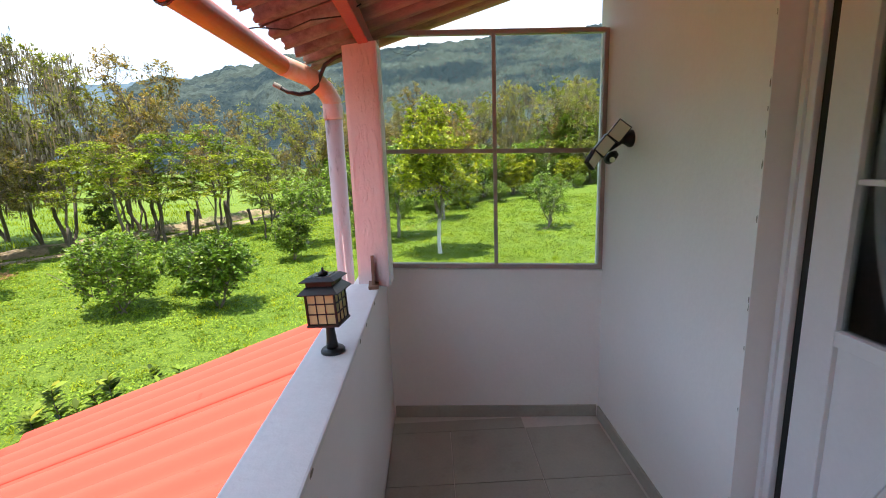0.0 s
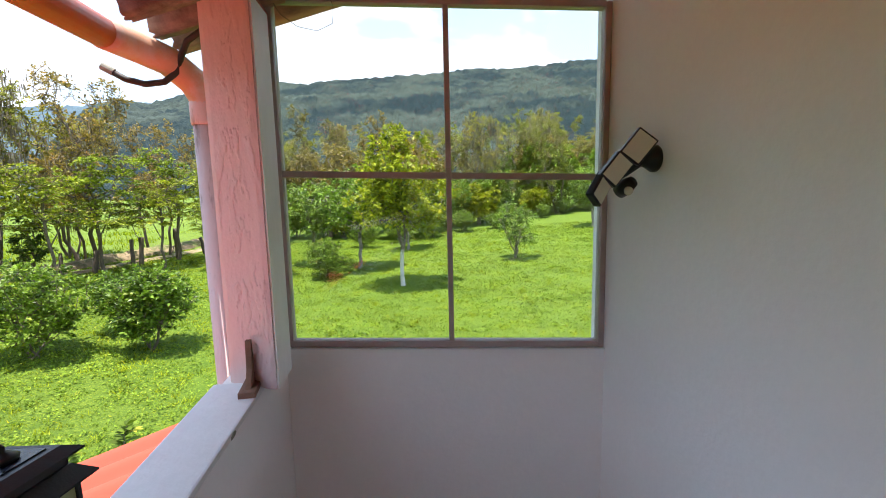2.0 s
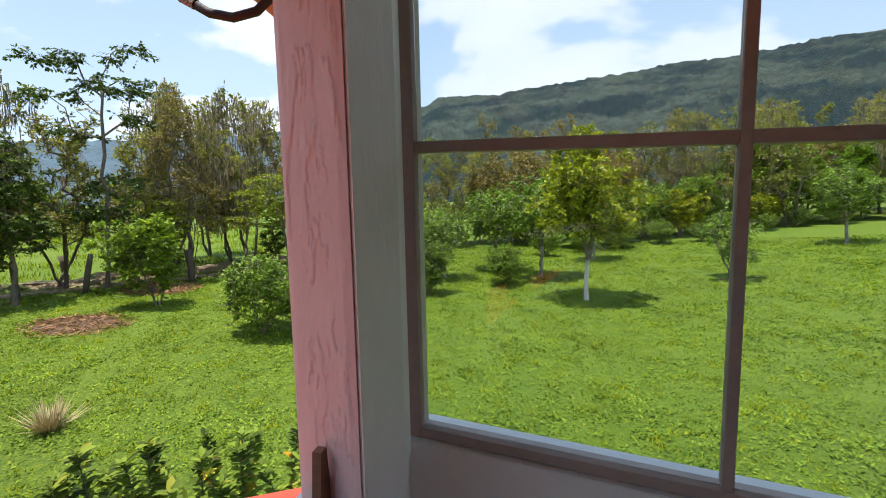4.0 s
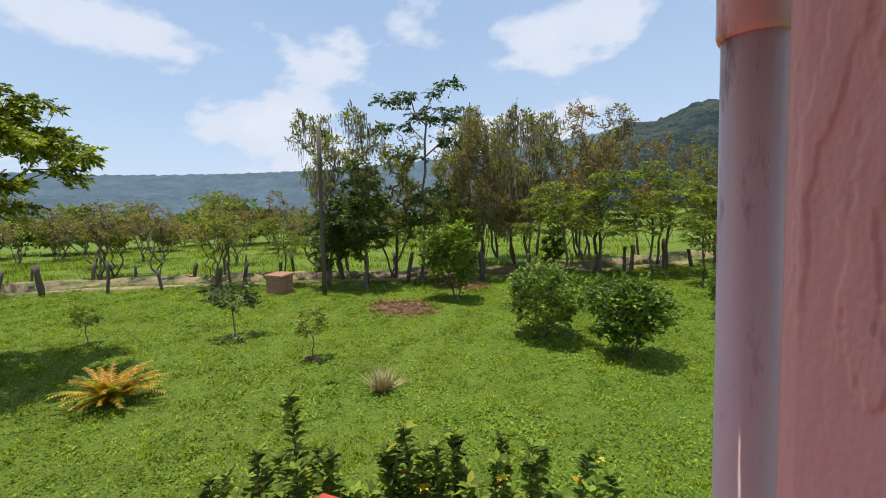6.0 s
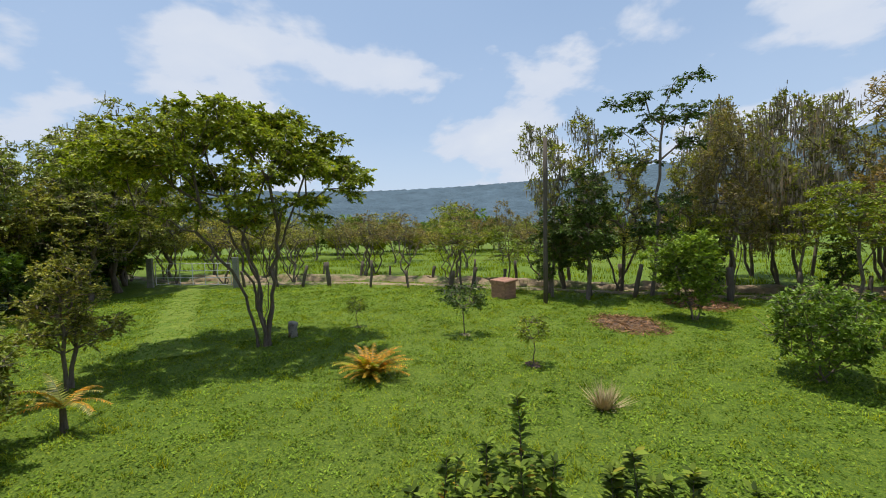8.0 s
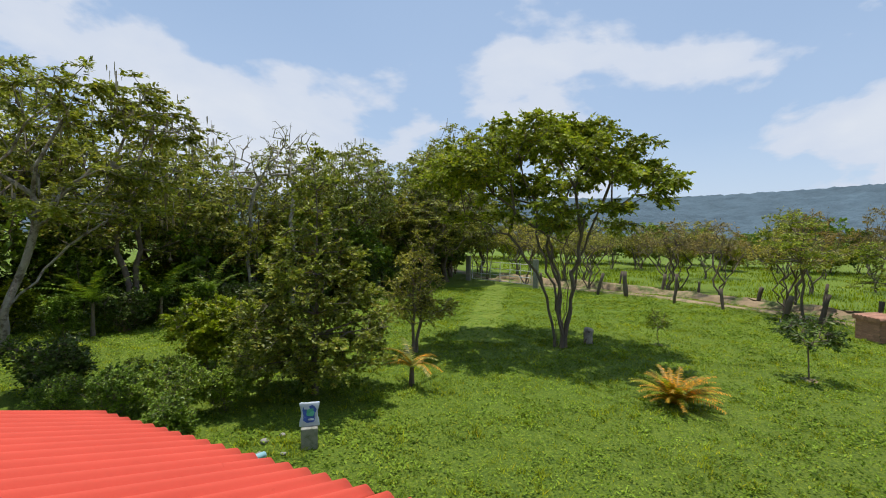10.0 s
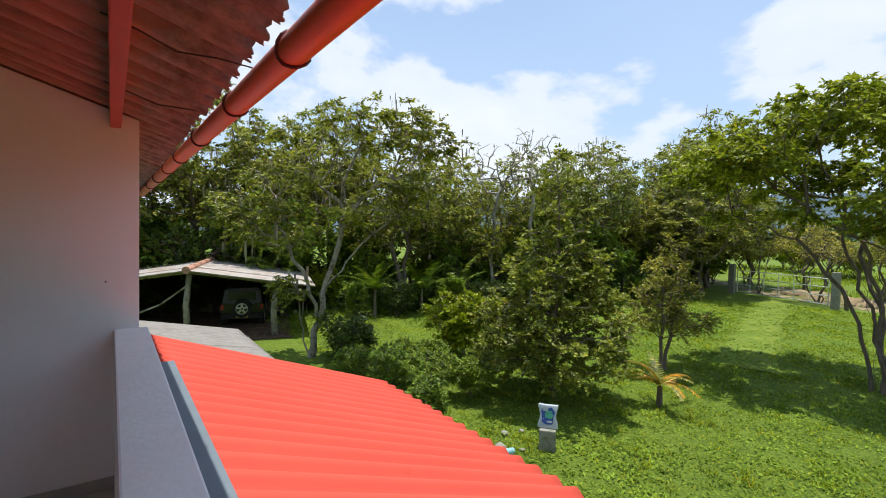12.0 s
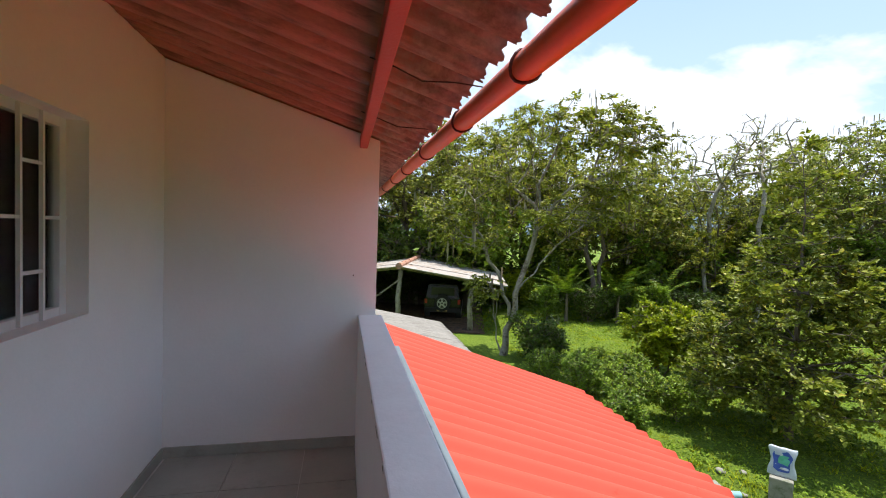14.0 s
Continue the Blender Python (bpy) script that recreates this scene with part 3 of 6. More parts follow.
# Added room shell; its black paint makes the glass read dark.
struct(part("wall_room", under_roof(prism([(4.8, -7.5), (5.0, -7.5), (5.0, 2.6), (4.8, 2.6)], -2.7, 3.8)), "dark"), "inner room wall painted near-black to pass for an unlit room", "wall")
struct(part("wall_room_north", under_roof(box((1.25, 2.45, -2.7), (4.8, 2.6, 3.6))), "wall"), "white gable wall of the house", "wall")
struct(part("wall_room_south", under_roof(box((-0.17, -7.5, -2.7), (4.8, -7.3, 3.4))), "wall"), "white rear wall of the house", "wall")
struct(part("floor_room", box((1.25, -7.3, -0.16), (4.8, 2.45, -0.02)), "dark"), "room floor painted near-black to pass for an unlit room", "floor")
struct(part("wall_lower", box((-0.36, -7.3, -2.75), (-0.2, 2.7, -0.16)), "wall"), "white ground-floor wall", "wall")
struct(part("wall_lower_north", box((-0.2, 2.58, -2.75), (1.25, 2.7, -0.16)), "wall"), "white ground-floor gable wall", "wall")
for nm, a, b, tn in (("baseboard_north", (0.012, -0.012, FZ - 0.006), (span - 0.012, 0, FZ + 0.07), skew), ("baseboard_east", (1.058, 1.27, FZ - 0.006), (1.07, 2.46, FZ + 0.07), None),
                     ("baseboard_south", (-0.2, -2.135, FZ - 0.006), (1.058, -2.123, FZ + 0.07), None), ("baseboard_east_s", (1.058, -2.123, FZ - 0.006), (1.07, 0.36, FZ + 0.07), None)):
    struct(part(nm, box(a, b, 0.002, turn=tn), "tile"), "grey tile skirting", "skirting")

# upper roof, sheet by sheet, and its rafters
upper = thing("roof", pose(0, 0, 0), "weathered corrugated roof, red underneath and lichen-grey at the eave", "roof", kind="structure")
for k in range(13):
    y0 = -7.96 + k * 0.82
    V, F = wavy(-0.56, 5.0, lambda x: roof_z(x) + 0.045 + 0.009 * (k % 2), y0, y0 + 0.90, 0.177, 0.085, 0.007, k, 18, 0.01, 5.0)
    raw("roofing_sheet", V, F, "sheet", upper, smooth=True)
part("beam", box((-0.235, -2.2, 2.10), (-0.18, 2.62, 2.175), 0.006), "beam", upper, "red painted purlin")
for y in (-1.35, -0.55, 0.3, 1.1, 1.9):
    part("tie_wire", sweep([(-0.16, y, 2.16), (-0.25, y + 0.03, 2.125), (-0.36, y - 0.02, 2.10), (-0.47, y + 0.05, 2.085), (-0.585, y + 0.02, 2.09), (-0.66, y, 2.075)], 0.003, 5), "wire", upper)

# gutter, straps, downpipe
gut = thing("gutter", pose(-0.63, 0, 2.058), "orange-red round gutter pipe hung under the eave", "gutter")
part("gutter_pipe", sweep([(0.05, -7.5, 0.0), (0.03, -4, 0.0), (0, 0, 0.0), (-0.02, 2.46, -0.013)], 0.047, 20), "gutter", gut, smooth=True)
for y in (-5.6, -4.6, -3.6, -2.75, -1.85, -0.95, -0.2, 0.46, 1.35):
    bm = sweep([(0.05 * math.cos(a) - 0.008 * y, y + 0.015 * math.sin(a * 2), -0.005 * max(0.0, y) + 0.051 * math.sin(a)) for a in [radians(q) for q in range(-10, 361, 24)]], 0.006, 6)
    part("strap", bm, "clamp", gut, "dark strap of bent wire")
dp = thing("downpipe", pose(-0.455, 2.67, -2.68), "pink downpipe with rusty streaks beside the column", "downpipe")
part("pipe", sweep([(0, 0, 0), (0, 0, 2.0), (0, 0, 4.52)], 0.05, 20), "pipe", dp, smooth=True)
part("collar", lathe([(0.054, 4.47), (0.057, 4.48), (0.057, 4.55), (0.054, 4.56)], 20), "pipe", dp, smooth=True)
part("elbow", sweep([(0, 0, 4.52), (0, -0.005, 4.57), (-0.03, -0.02, 4.63), (-0.09, -0.07, 4.69), (-0.15, -0.13, 4.715), (-0.185, -0.2, 4.725), (-0.195, -0.26, 4.725)], [0.053, 0.054, 0.054, 0.053, 0.052, 0.051, 0.05], 20), "faded", dp, "faded orange elbow", smooth=True)
part("ring", sweep([(0, 0, 4.50), (0, 0, 4.506)], 0.056, 20), "clamp", dp)
cable = thing("cable", pose(-0.3, 2.3, 2.12), "thick dark cable looped under the gutter", "cable")
part("cable_run", sweep([(0.1, 0.2, 0.03), (-0.02, 0.22, 0.0), (-0.10, 0.25, -0.02), (-0.16, 0.27, -0.05), (-0.19, 0.28, -0.10), (-0.21, 0.28, -0.155), (-0.25, 0.27, -0.19), (-0.31, 0.26, -0.20), (-0.37, 0.25, -0.185), (-0.41, 0.24, -0.16)], 0.011, 8), "wire", cable, smooth=True)
part("cable_end", rod((-0.40, 0.242, -0.165), (-0.435, 0.236, -0.145), 0.013), "concrete", cable)

# column
col = thing("column", pose(-0.245, 2.43, 0.9), "square column, flaking pink paint with one white face", "column", kind="structure")
FL, FR = Vector((-0.076, -0.117, 0)), Vector((0.094, -0.195, 0))
part("shaft", prism([(FL.x, FL.y + 0.004), (FR.x, FR.y + 0.004), (0.094, -0.02), (0.05, 0.13), (-0.06, 0.13)], 0, 1.205), "pink", col)
part("white_face", prism([(FR.x + 0.001, FR.y + 0.008), (FR.x + 0.008, FR.y + 0.004), (0.104, -0.02), (0.056, 0.13), (0.051, 0.13), (0.095, -0.02)], 0, 1.205), "wall_worn", col, "worn white paint on the inner face")


def flake(u, z):
    """Height of the flaking coat: ragged raised patches, drawn out downwards."""
    p = Vector((u * 30, z * 11, 2.0))
    n1 = noise.fractal(p, 0.7, 2.1, 7) + 0.3 * noise.noise(Vector((u * 90, z * 40, 5)))
    g = noise.noise(Vector((u * 14, z * 6.0, 8.0))) + 0.2
    lift = smooth01(0.02, 0.14, n1) * smooth01(-0.05, 0.15, g)
    return 0.0021 * lift + 0.0008 * noise.noise(Vector((u * 60, z * 35, 1))) + 0.0006 * noise.noise(Vector((u * 210, z * 150, 1)))


cols, rows = 90, 420
face = FR - FL
out_n = Vector((face.y, -face.x, 0)).normalized()
V = []
for i in range(rows + 1):
    for j in range(cols + 1):
        u = j / cols
        rim = min(1.0, min(u, 1 - u) * 10)
        V.append(FL + face * u + out_n * (0.001 + flake(u * 0.22, 1.205 * i / rows) * rim - 0.004 * (1 - rim)) + Vector((0, 0, 1.205 * i / rows)))
F = [(i * (cols + 1) + j, i * (cols + 1) + j + 1, (i + 1) * (cols + 1) + j + 1, (i + 1) * (cols + 1) + j) for i in range(rows) for j in range(cols)]
raw("paint_coat", V, F, "pink", col, "flaking pink paint", smooth=True)

# the four-pane window over the low wall
w1 = thing("window_1", skew, "four-pane window in a dusty brown metal frame", "window", kind="structure")
wx0, wxm, wx1, wz0, wzm, wz1 = 0.018, 0.66, span - 0.012, 0.905, 1.585, 2.22
for nm, a, b in (("frame_left", (wx0 - 0.03, 0.0, wz0), (wx0 + 0.012, 0.05, wz1)), ("frame_right", (wx1 - 0.012, 0.0, wz0), (wx1 + 0.01, 0.05, wz1)),
                 ("frame_top", (wx0 + 0.012, 0.0, wz1 - 0.02), (wx1 - 0.012, 0.045, wz1 + 0.004)), ("frame_bottom", (wx0 + 0.012, 0.0, wz0 + 0.002), (wx1 - 0.012, 0.045, wz0 + 0.026)),
                 ("mullion", (wxm - 0.01, 0.004, wz0 + 0.026), (wxm + 0.01, 0.04, wz1 - 0.02)), ("transom_left", (wx0 + 0.012, 0.004, wzm - 0.012), (wxm - 0.01, 0.04, wzm + 0.012)),
                 ("transom_right", (wxm + 0.01, 0.004, wzm - 0.012), (wx1 - 0.012, 0.04, wzm + 0.012))):
    part(nm, box(a, b, 0.002, turn=SAG), "frame", w1)
part("window_sill", box((0, -0.012, 0.9), (span, 0.12, 0.904), turn=SAG), "cap", w1)
for x0, x1 in ((wx0 + 0.012, wxm - 0.01), (wxm + 0.01, wx1 - 0.012)):
    for z0, z1 in ((wz0 + 0.026, wzm - 0.012), (wzm + 0.012, wz1 - 0.02)):
        pane = part("pane", box((x0, 0.02, z0), (x1, 0.024, z1), turn=SAG), "glass", w1)
        pane.visible_shadow = False

# barred window in the house wall
w2 = thing("window_2", pose(1.07, 0, 0), "white barred window with dark panes", "window", kind="structure")
for nm, a, b in (("window_frame_left", (0.09, WIN[1] - 0.05, WIN[2]), (0.14, WIN[1], WIN[3])), ("window_frame_right", (0.09, WIN[0], WIN[2]), (0.14, WIN[0] + 0.05, WIN[3])),
                 ("window_frame_top", (0.09, WIN[0] + 0.05, WIN[3] - 0.045), (0.14, WIN[1] - 0.05, WIN[3])), ("window_frame_bottom", (0.09, WIN[0] + 0.05, WIN[2]), (0.14, WIN[1] - 0.05, WIN[2] + 0.04))):
    part(nm, box(a, b, 0.003), "white_metal", w2)
bars = [WIN[0] + 0.23 + 0.135 * k for k in range(6)]
for k, y in enumerate(bars):
    part("bar", box((0.05, y - 0.007, WIN[2] + 0.012), (0.066, y + 0.007, WIN[3] - 0.015), 0.001), "white_metal", w2)
    nxt = bars[k - 1] if k else WIN[0] + 0.06
    for z in ((1.53,) if k % 2 == 0 else (1.31, 1.75)):
        part("crossbar", box((0.052, nxt + 0.007, z - 0.007), (0.064, y - 0.007, z + 0.007)), "white_metal", w2)
for k in range(2):
    ym = (WIN[0] + WIN[1]) / 2
    part("pane", box((0.112, WIN[0] + 0.05 if k == 0 else ym + 0.01, WIN[2] + 0.04), (0.117, ym - 0.01 if k == 0 else WIN[1] - 0.05, WIN[3] - 0.045)), "glass", w2)
part("curtain", box((0.25, WIN[0] - 0.1, 0.9), (0.262, WIN[1] + 0.1, 2.1)), "curtain", w2, "dark blue-grey curtain")

# door
dr = thing("door_1", pose(1.07, 0, 0), "white panelled door with glass panes, standing slightly ajar", "door", kind="structure")
for nm, a, b in (("jamb", (0.085, DOOR[1] - 0.055, 0), (0.15, DOOR[1], DOOR[2])), ("jamb", (0.085, DOOR[0], 0), (0.15, DOOR[0] + 0.055, DOOR[2])), ("head", (0.085, DOOR[0] + 0.055, DOOR[2] - 0.05), (0.15, DOOR[1] - 0.055, DOOR[2]))):
    part(nm, box(a, b, 0.004), "white_metal", dr)
part("jamb_bead", box((0.075, DOOR[1] - 0.03, 0), (0.085, DOOR[1] - 0.012, DOOR[2])), "white_metal", dr)
ly0, ly1 = DOOR[0] + 0.06, DOOR[1] - 0.085
for nm, a, b in (("stile", (0.1, ly1 - 0.11, 0.02), (0.14, ly1, 2.0)), ("stile", (0.1, ly0, 0.02), (0.14, ly0 + 0.11, 2.0)), ("rail", (0.1, ly0 + 0.11, 1.0), (0.14, ly1 - 0.11, 1.045)),
                 ("rail", (0.1, ly0 + 0.11, 0.02), (0.14, ly1 - 0.11, 0.15)), ("rail", (0.1, ly0 + 0.11, 1.9), (0.14, ly1 - 0.11, 2.0)), ("glazing_bar", (0.105, ly0 + 0.11, 1.44), (0.13, ly1 - 0.11, 1.455))):
    part(nm, box(a, b, 0.003), "white_metal", dr)
part("panel", box((0.115, ly0 + 0.11, 0.15), (0.128, ly1 - 0.11, 1.0), 0.002), "white_metal", dr)
for s in (-0.16, 0.0, 0.16):
    tn = Matrix.Translation((0.112, (ly0 + ly1) / 2 + s, 0.57)) @ Matrix.Rotation(radians(22), 4, "X")
    part("moulding", box((-0.004, -0.012, -0.36), (0.004, 0.012, 0.36), 0.003, turn=tn), "white_metal", dr)
# Added strip: black colour in place of the shade between jamb and leaf.
part("gap_seal", box((0.105, ly1 + 0.002, 0.0), (0.125, DOOR[1] - 0.056, 2.0)), "rubber_and_shade", dr, "added black strip painting the shade in the gap beside the door leaf")
for z0, z1 in ((1.045, 1.44), (1.455, 1.9)):
    part("pane", box((0.117, ly0 + 0.11, z0), (0.121, ly1 - 0.11, z1)), "glass", dr)
part("curtain", box((0.19, ly0, 0.05), (0.2, ly1, 2.0)), "curtain", dr, "dark blue curtain behind the glass")

chip = random.Random(8)
for k in range(13):
    y, s = -1.9 + 4.1 * chip.random(), chip.uniform(0.006, 0.02)
    pts = [(-0.2005 + 0.0015, y + s * math.cos(a) * 1.6, 0.893 + 0.011 * math.sin(a) * chip.uniform(0.5, 1.0)) for a in [i * 0.9 for i in range(7)]]
    bm = bmesh.new()
    bm.faces.new([bm.verts.new(p) for p in pts])
    part("chip", bm, "concrete", cap_ob)

for k in range(12):
    z, s = 0.12 + 1.85 * chip.random(), chip.uniform(0.004, 0.016)
    bm = bmesh.new()
    rim = [(1.0685, DOOR[1] + 0.002 + 0.003 * (1 + math.cos(a)) * chip.uniform(0.4, 1.0), z + s * math.sin(a)) for a in [i * 0.78 for i in range(8)]]
    bm.faces.new([bm.verts.new(p) for p in rim])
    part("chip", bm, "concrete", reveal)

# lower roofs
red = thing("porch_roof", pose(0, 0, 0), "bright red corrugated plastic porch roof below the balcony", "roof", kind="structure")
for k in range(8):
    y0 = -3.5 + k * 0.797
    V, F = wavy(-2.76, -0.425, lambda x: 0.6 - 0.35 * (-0.4 - x) + 0.003 * (k % 2), y0, y0 + 0.83, 0.177, 0.056, 0.004, k, 14)
    raw("roofing_sheet", V, F, "red_roof", red, smooth=True)
part("eave_beam", box((-2.66, -3.45, -0.36), (-2.56, 2.8, -0.245)), "beam", red)
for y in (-3.3, -0.3, 2.6):
    part("porch_post", box((-2.67, y - 0.06, -2.75), (-2.55, y + 0.06, -0.36)), "wall", red)
struct(part("roof_flashing", prism([(-0.525, -2.3), (-0.36, -2.3), (-0.36, 2.45), (-0.525, 2.45)], 0.624, 0.63), "flash"), "dull grey flashing strip along the parapet", "flashing")
struct(part("roof_flashing_upstand", box((-0.375, -2.3, 0.63), (-0.3705, 2.45, 0.78)), "flash"), "dull grey flashing upstand", "flashing")
gr = thing("lean_to_roof", pose(0, 0, 0), "weathered grey lean-to roof beyond the porch", "roof", kind="structure")
for k in range(6):
    y0 = -9.5 + k * 0.98
    V, F = wavy(-2.45, -0.3, lambda x: -0.67 + 0.2 * (x + 2.35) + 0.004 * (k % 2), y0, y0 + 1.02, 0.1, 0.022, 0.006, k, 6, 0.02)
    raw("roofing_sheet", V, F, "grey_roof", gr, smooth=True)
for y in (-9.3, -6.8, -4.1):
    part("prop", rod((-2.2, y, -2.75), (-2.2, y, -0.66), 0.06), "post", gr)
pe = thing("pipe_stub", pose(-2.75, -1.6, -0.33), "short pale blue plastic drain pipe at the roof edge", "pipe")
part("tube", rod((0.2, 0, 0.02), (-0.28, 0.02, -0.04), 0.028, sides=16), "cyan", pe, smooth=True)

# ---- small things on the balcony ----
lan = thing("lantern", pose(-0.276, 1.42, 0.903, -1, -3.0, -10) @ Matrix.Diagonal((0.82, 0.82, 1.0, 1)), "black solar garden lantern with amber panes on the parapet", "lantern")
part("foot", lathe([(0.048, 0), (0.05, 0.004), (0.05, 0.012), (0.044, 0.018), (0.026, 0.02)], 24), "black", lan, smooth=True)
part("stem", lathe([(0.026, 0.018), (0.021, 0.05), (0.0165, 0.10), (0.016, 0.112)], 20), "black", lan, smooth=True)
part("tray", box((-0.068, -0.068, 0.108), (0.068, 0.068, 0.116), 0.002), "black", lan)
s = 0.062
for ang in range(4):
    r4 = Matrix.Rotation(radians(90 * ang), 4, "Z")
    part("corner_post", box((s - 0.006, s - 0.006, 0.116), (s + 0.002, s + 0.002, 0.222), 0.001, turn=r4), "black", lan)
    for i in range(3):
        for j in range(3):
            c0, z0 = -0.056 + i * 0.0375, 0.119 + j * 0.034
            part("pane", box((c0, -s + 0.003, z0), (c0 + 0.0365, -s + 0.006, z0 + 0.033), turn=r4), "amber", lan)
    for i in range(2):
        c0 = -0.0575 + 0.0378 * (i + 1)
        part("bar", box((c0 - 0.0018, -s - 0.0005, 0.118), (c0 + 0.0018, -s + 0.003, 0.221), turn=r4), "black", lan)
        z0 = 0.118 + 0.0345 * (i + 1)
        part("crossbar", box((-0.056, -s - 0.0015, z0 - 0.0018), (0.056, -s + 0.0022, z0 + 0.0018), turn=r4), "black", lan)


def hipped(lo, hi, z0, z1, lip, bm=None):
    out = bm or bmesh.new()
    rings = [[out.verts.new((sx * w, sy * w, z)) for sx, sy in ((-1, -1), (1, -1), (1, 1), (-1, 1))] for w, z in ((lo, z0), (lo, z0 + lip), (hi, z1))]
    out.faces.new(rings[0][::-1])
    out.faces.new(rings[2])
    for a, b in zip(rings, rings[1:]):
        for k in range(4):
            out.faces.new((a[k], a[(k + 1) % 4], b[(k + 1) % 4], b[k]))
    return out


part("lower_hood", hipped(0.084, 0.058, 0.221, 0.245, 0.003), "black", lan)
part("neck", box((-0.056, -0.056, 0.245), (0.056, 0.056, 0.262), 0.002), "black", lan)
part("upper_hood", hipped(0.074, 0.052, 0.262, 0.276, 0.003), "black", lan)
part("solar_cell", box((-0.038, -0.038, 0.2762), (0.038, 0.038, 0.278)), "solar", lan, "dark solar cell")
part("finial", lathe([(0.02, 0.278), (0.022, 0.283), (0.012, 0.288), (0.005, 0.292), (0.005, 0.298), (0.001, 0.302)], 16), "black", lan, smooth=True)

br = thing("bracket", pose(-0.228, 2.21, 0.905, 0, 0, 6), "small brown wooden T-shaped bracket on the parapet", "bracket")
part("base", box((-0.026, -0.04, 0), (0.026, 0.10, 0.018), 0.002), "wood", br)
bm = bmesh.new()
fin = [(-0.015, 0.018), (0.075, 0.018), (0.062, 0.055), (0.05, 0.16), (0.03, 0.16), (0.02, 0.07)]
sides2 = [[bm.verts.new((x, y, z)) for y, z in fin] for x in (-0.008, 0.008)]
bm.faces.new(sides2[0])
bm.faces.new(sides2[1][::-1])
for k in range(len(fin)):
    bm.faces.new((sides2[0][k], sides2[1][k], sides2[1][(k + 1) % len(fin)], sides2[0][(k + 1) % len(fin)]))
part("upright", bm, "wood", br)

fl = thing("security_light", pose(1.07, 2.165, 1.61), "black three-headed security light with pale lenses on the wall", "wall light")
part("mount", lathe([(0.042, 0), (0.042, 0.012), (0.03, 0.03), (0.022, 0.05)], 20), "black", fl, smooth=True)
fl.children[0].matrix_local = pose(0, 0, 0, 0, -90, 0)
for cx, cz, w, tilt, yaw in ((-0.075, 0.035, 0.062, 38, -14), (-0.145, -0.032, 0.055, 40, 2), (-0.195, -0.09, 0.05, 42, 30)):
    tn = pose(cx, -0.03, cz, 0, tilt, yaw)
    head = part("lamp_head", box((-w / 2 - 0.005, -0.012, -0.047), (w / 2 + 0.005, 0.014, 0.047), 0.004, turn=tn), "black", fl)
    part("lens", box((-w / 2, -0.0145, -0.041), (w / 2, -0.0125, 0.041), 0.001, turn=tn), "led", head, "pale yellowish lens")
part("sensor", lathe([(0.024, -0.03), (0.026, 0.0), (0.018, 0.03)], 16), "black", fl, smooth=True)
fl.children[-1].matrix_local = pose(-0.10, -0.01, -0.085, 60, 0, 20)
part("sensor_dome", lathe([(0.014, 0), (0.012, 0.008), (0.004, 0.013)], 16), "led", fl, smooth=True)
fl.children[-1].matrix_local = pose(-0.105, -0.035, -0.098, 90, 0, 0)
part("arm", rod((-0.03, 0, 0), (-0.11, 0, -0.05), 0.012), "black", fl)

nl = thing("nail", pose(-0.16, -2.135, 1.19), "small dark nail in the white end wall", "nail")
part("shank", rod((0, 0, 0), (0, 0.012, 0.002), 0.002, sides=8), "wire", nl)
part("nail_head", rod((0, 0.012, 0.002), (0, 0.014, 0.002), 0.005, sides=10), "wire", nl)
web = thing("loose_wire", skew @ Matrix.Translation((0.1, -0.01, 2.2)), "thin loose wire curled at the top of the window", "wire")
part("wire_loop", sweep([(-0.06, 0, 0.01), (-0.03, -0.01, -0.04), (0.03, -0.015, -0.085), (0.10, -0.012, -0.10), (0.155, -0.01, -0.075), (0.16, -0.01, -0.02), (0.15, 0, 0.01)], 0.0012, 5), "wire", web)


# ---- plants ----
LEAF = np.array([(0, 0, 0), (0.5, 0.27, 0.05), (1, 0, -0.1), (0.5, -0.27, 0.05)])
LANCE = np.array([(0, 0, 0), (0.26, 0.11, 0.035), (0.26, 0, 0), (0.26, -0.11, 0.035), (0.62, 0.125, 0.0), (0.62, 0, -0.04), (0.62, -0.125, 0.0), (1, 0, -0.16)])
LANCE_FACES = ((0, 2, 1), (0, 3, 2), (1, 2, 5, 4), (2, 3, 6, 5), (4, 5, 7), (5, 6, 7))


def unit(v):
    return v / (np.linalg.norm(v, axis=-1, keepdims=True) + 1e-9)


def lay(shape, pos, ax, nrm, sz):
    """One leaf shape laid at every place, along ax and facing nrm."""
    side = unit(np.cross(nrm, ax))
    nr = np.cross(ax, side)
    V = pos[:, None, :] + np.asarray(sz)[:, None, None] * (shape[None, :, 0, None] * ax[:, None] + shape[None, :, 1, None] * side[:, None] + shape[None, :, 2, None] * nr[:, None])
    return V.reshape(-1, 3)


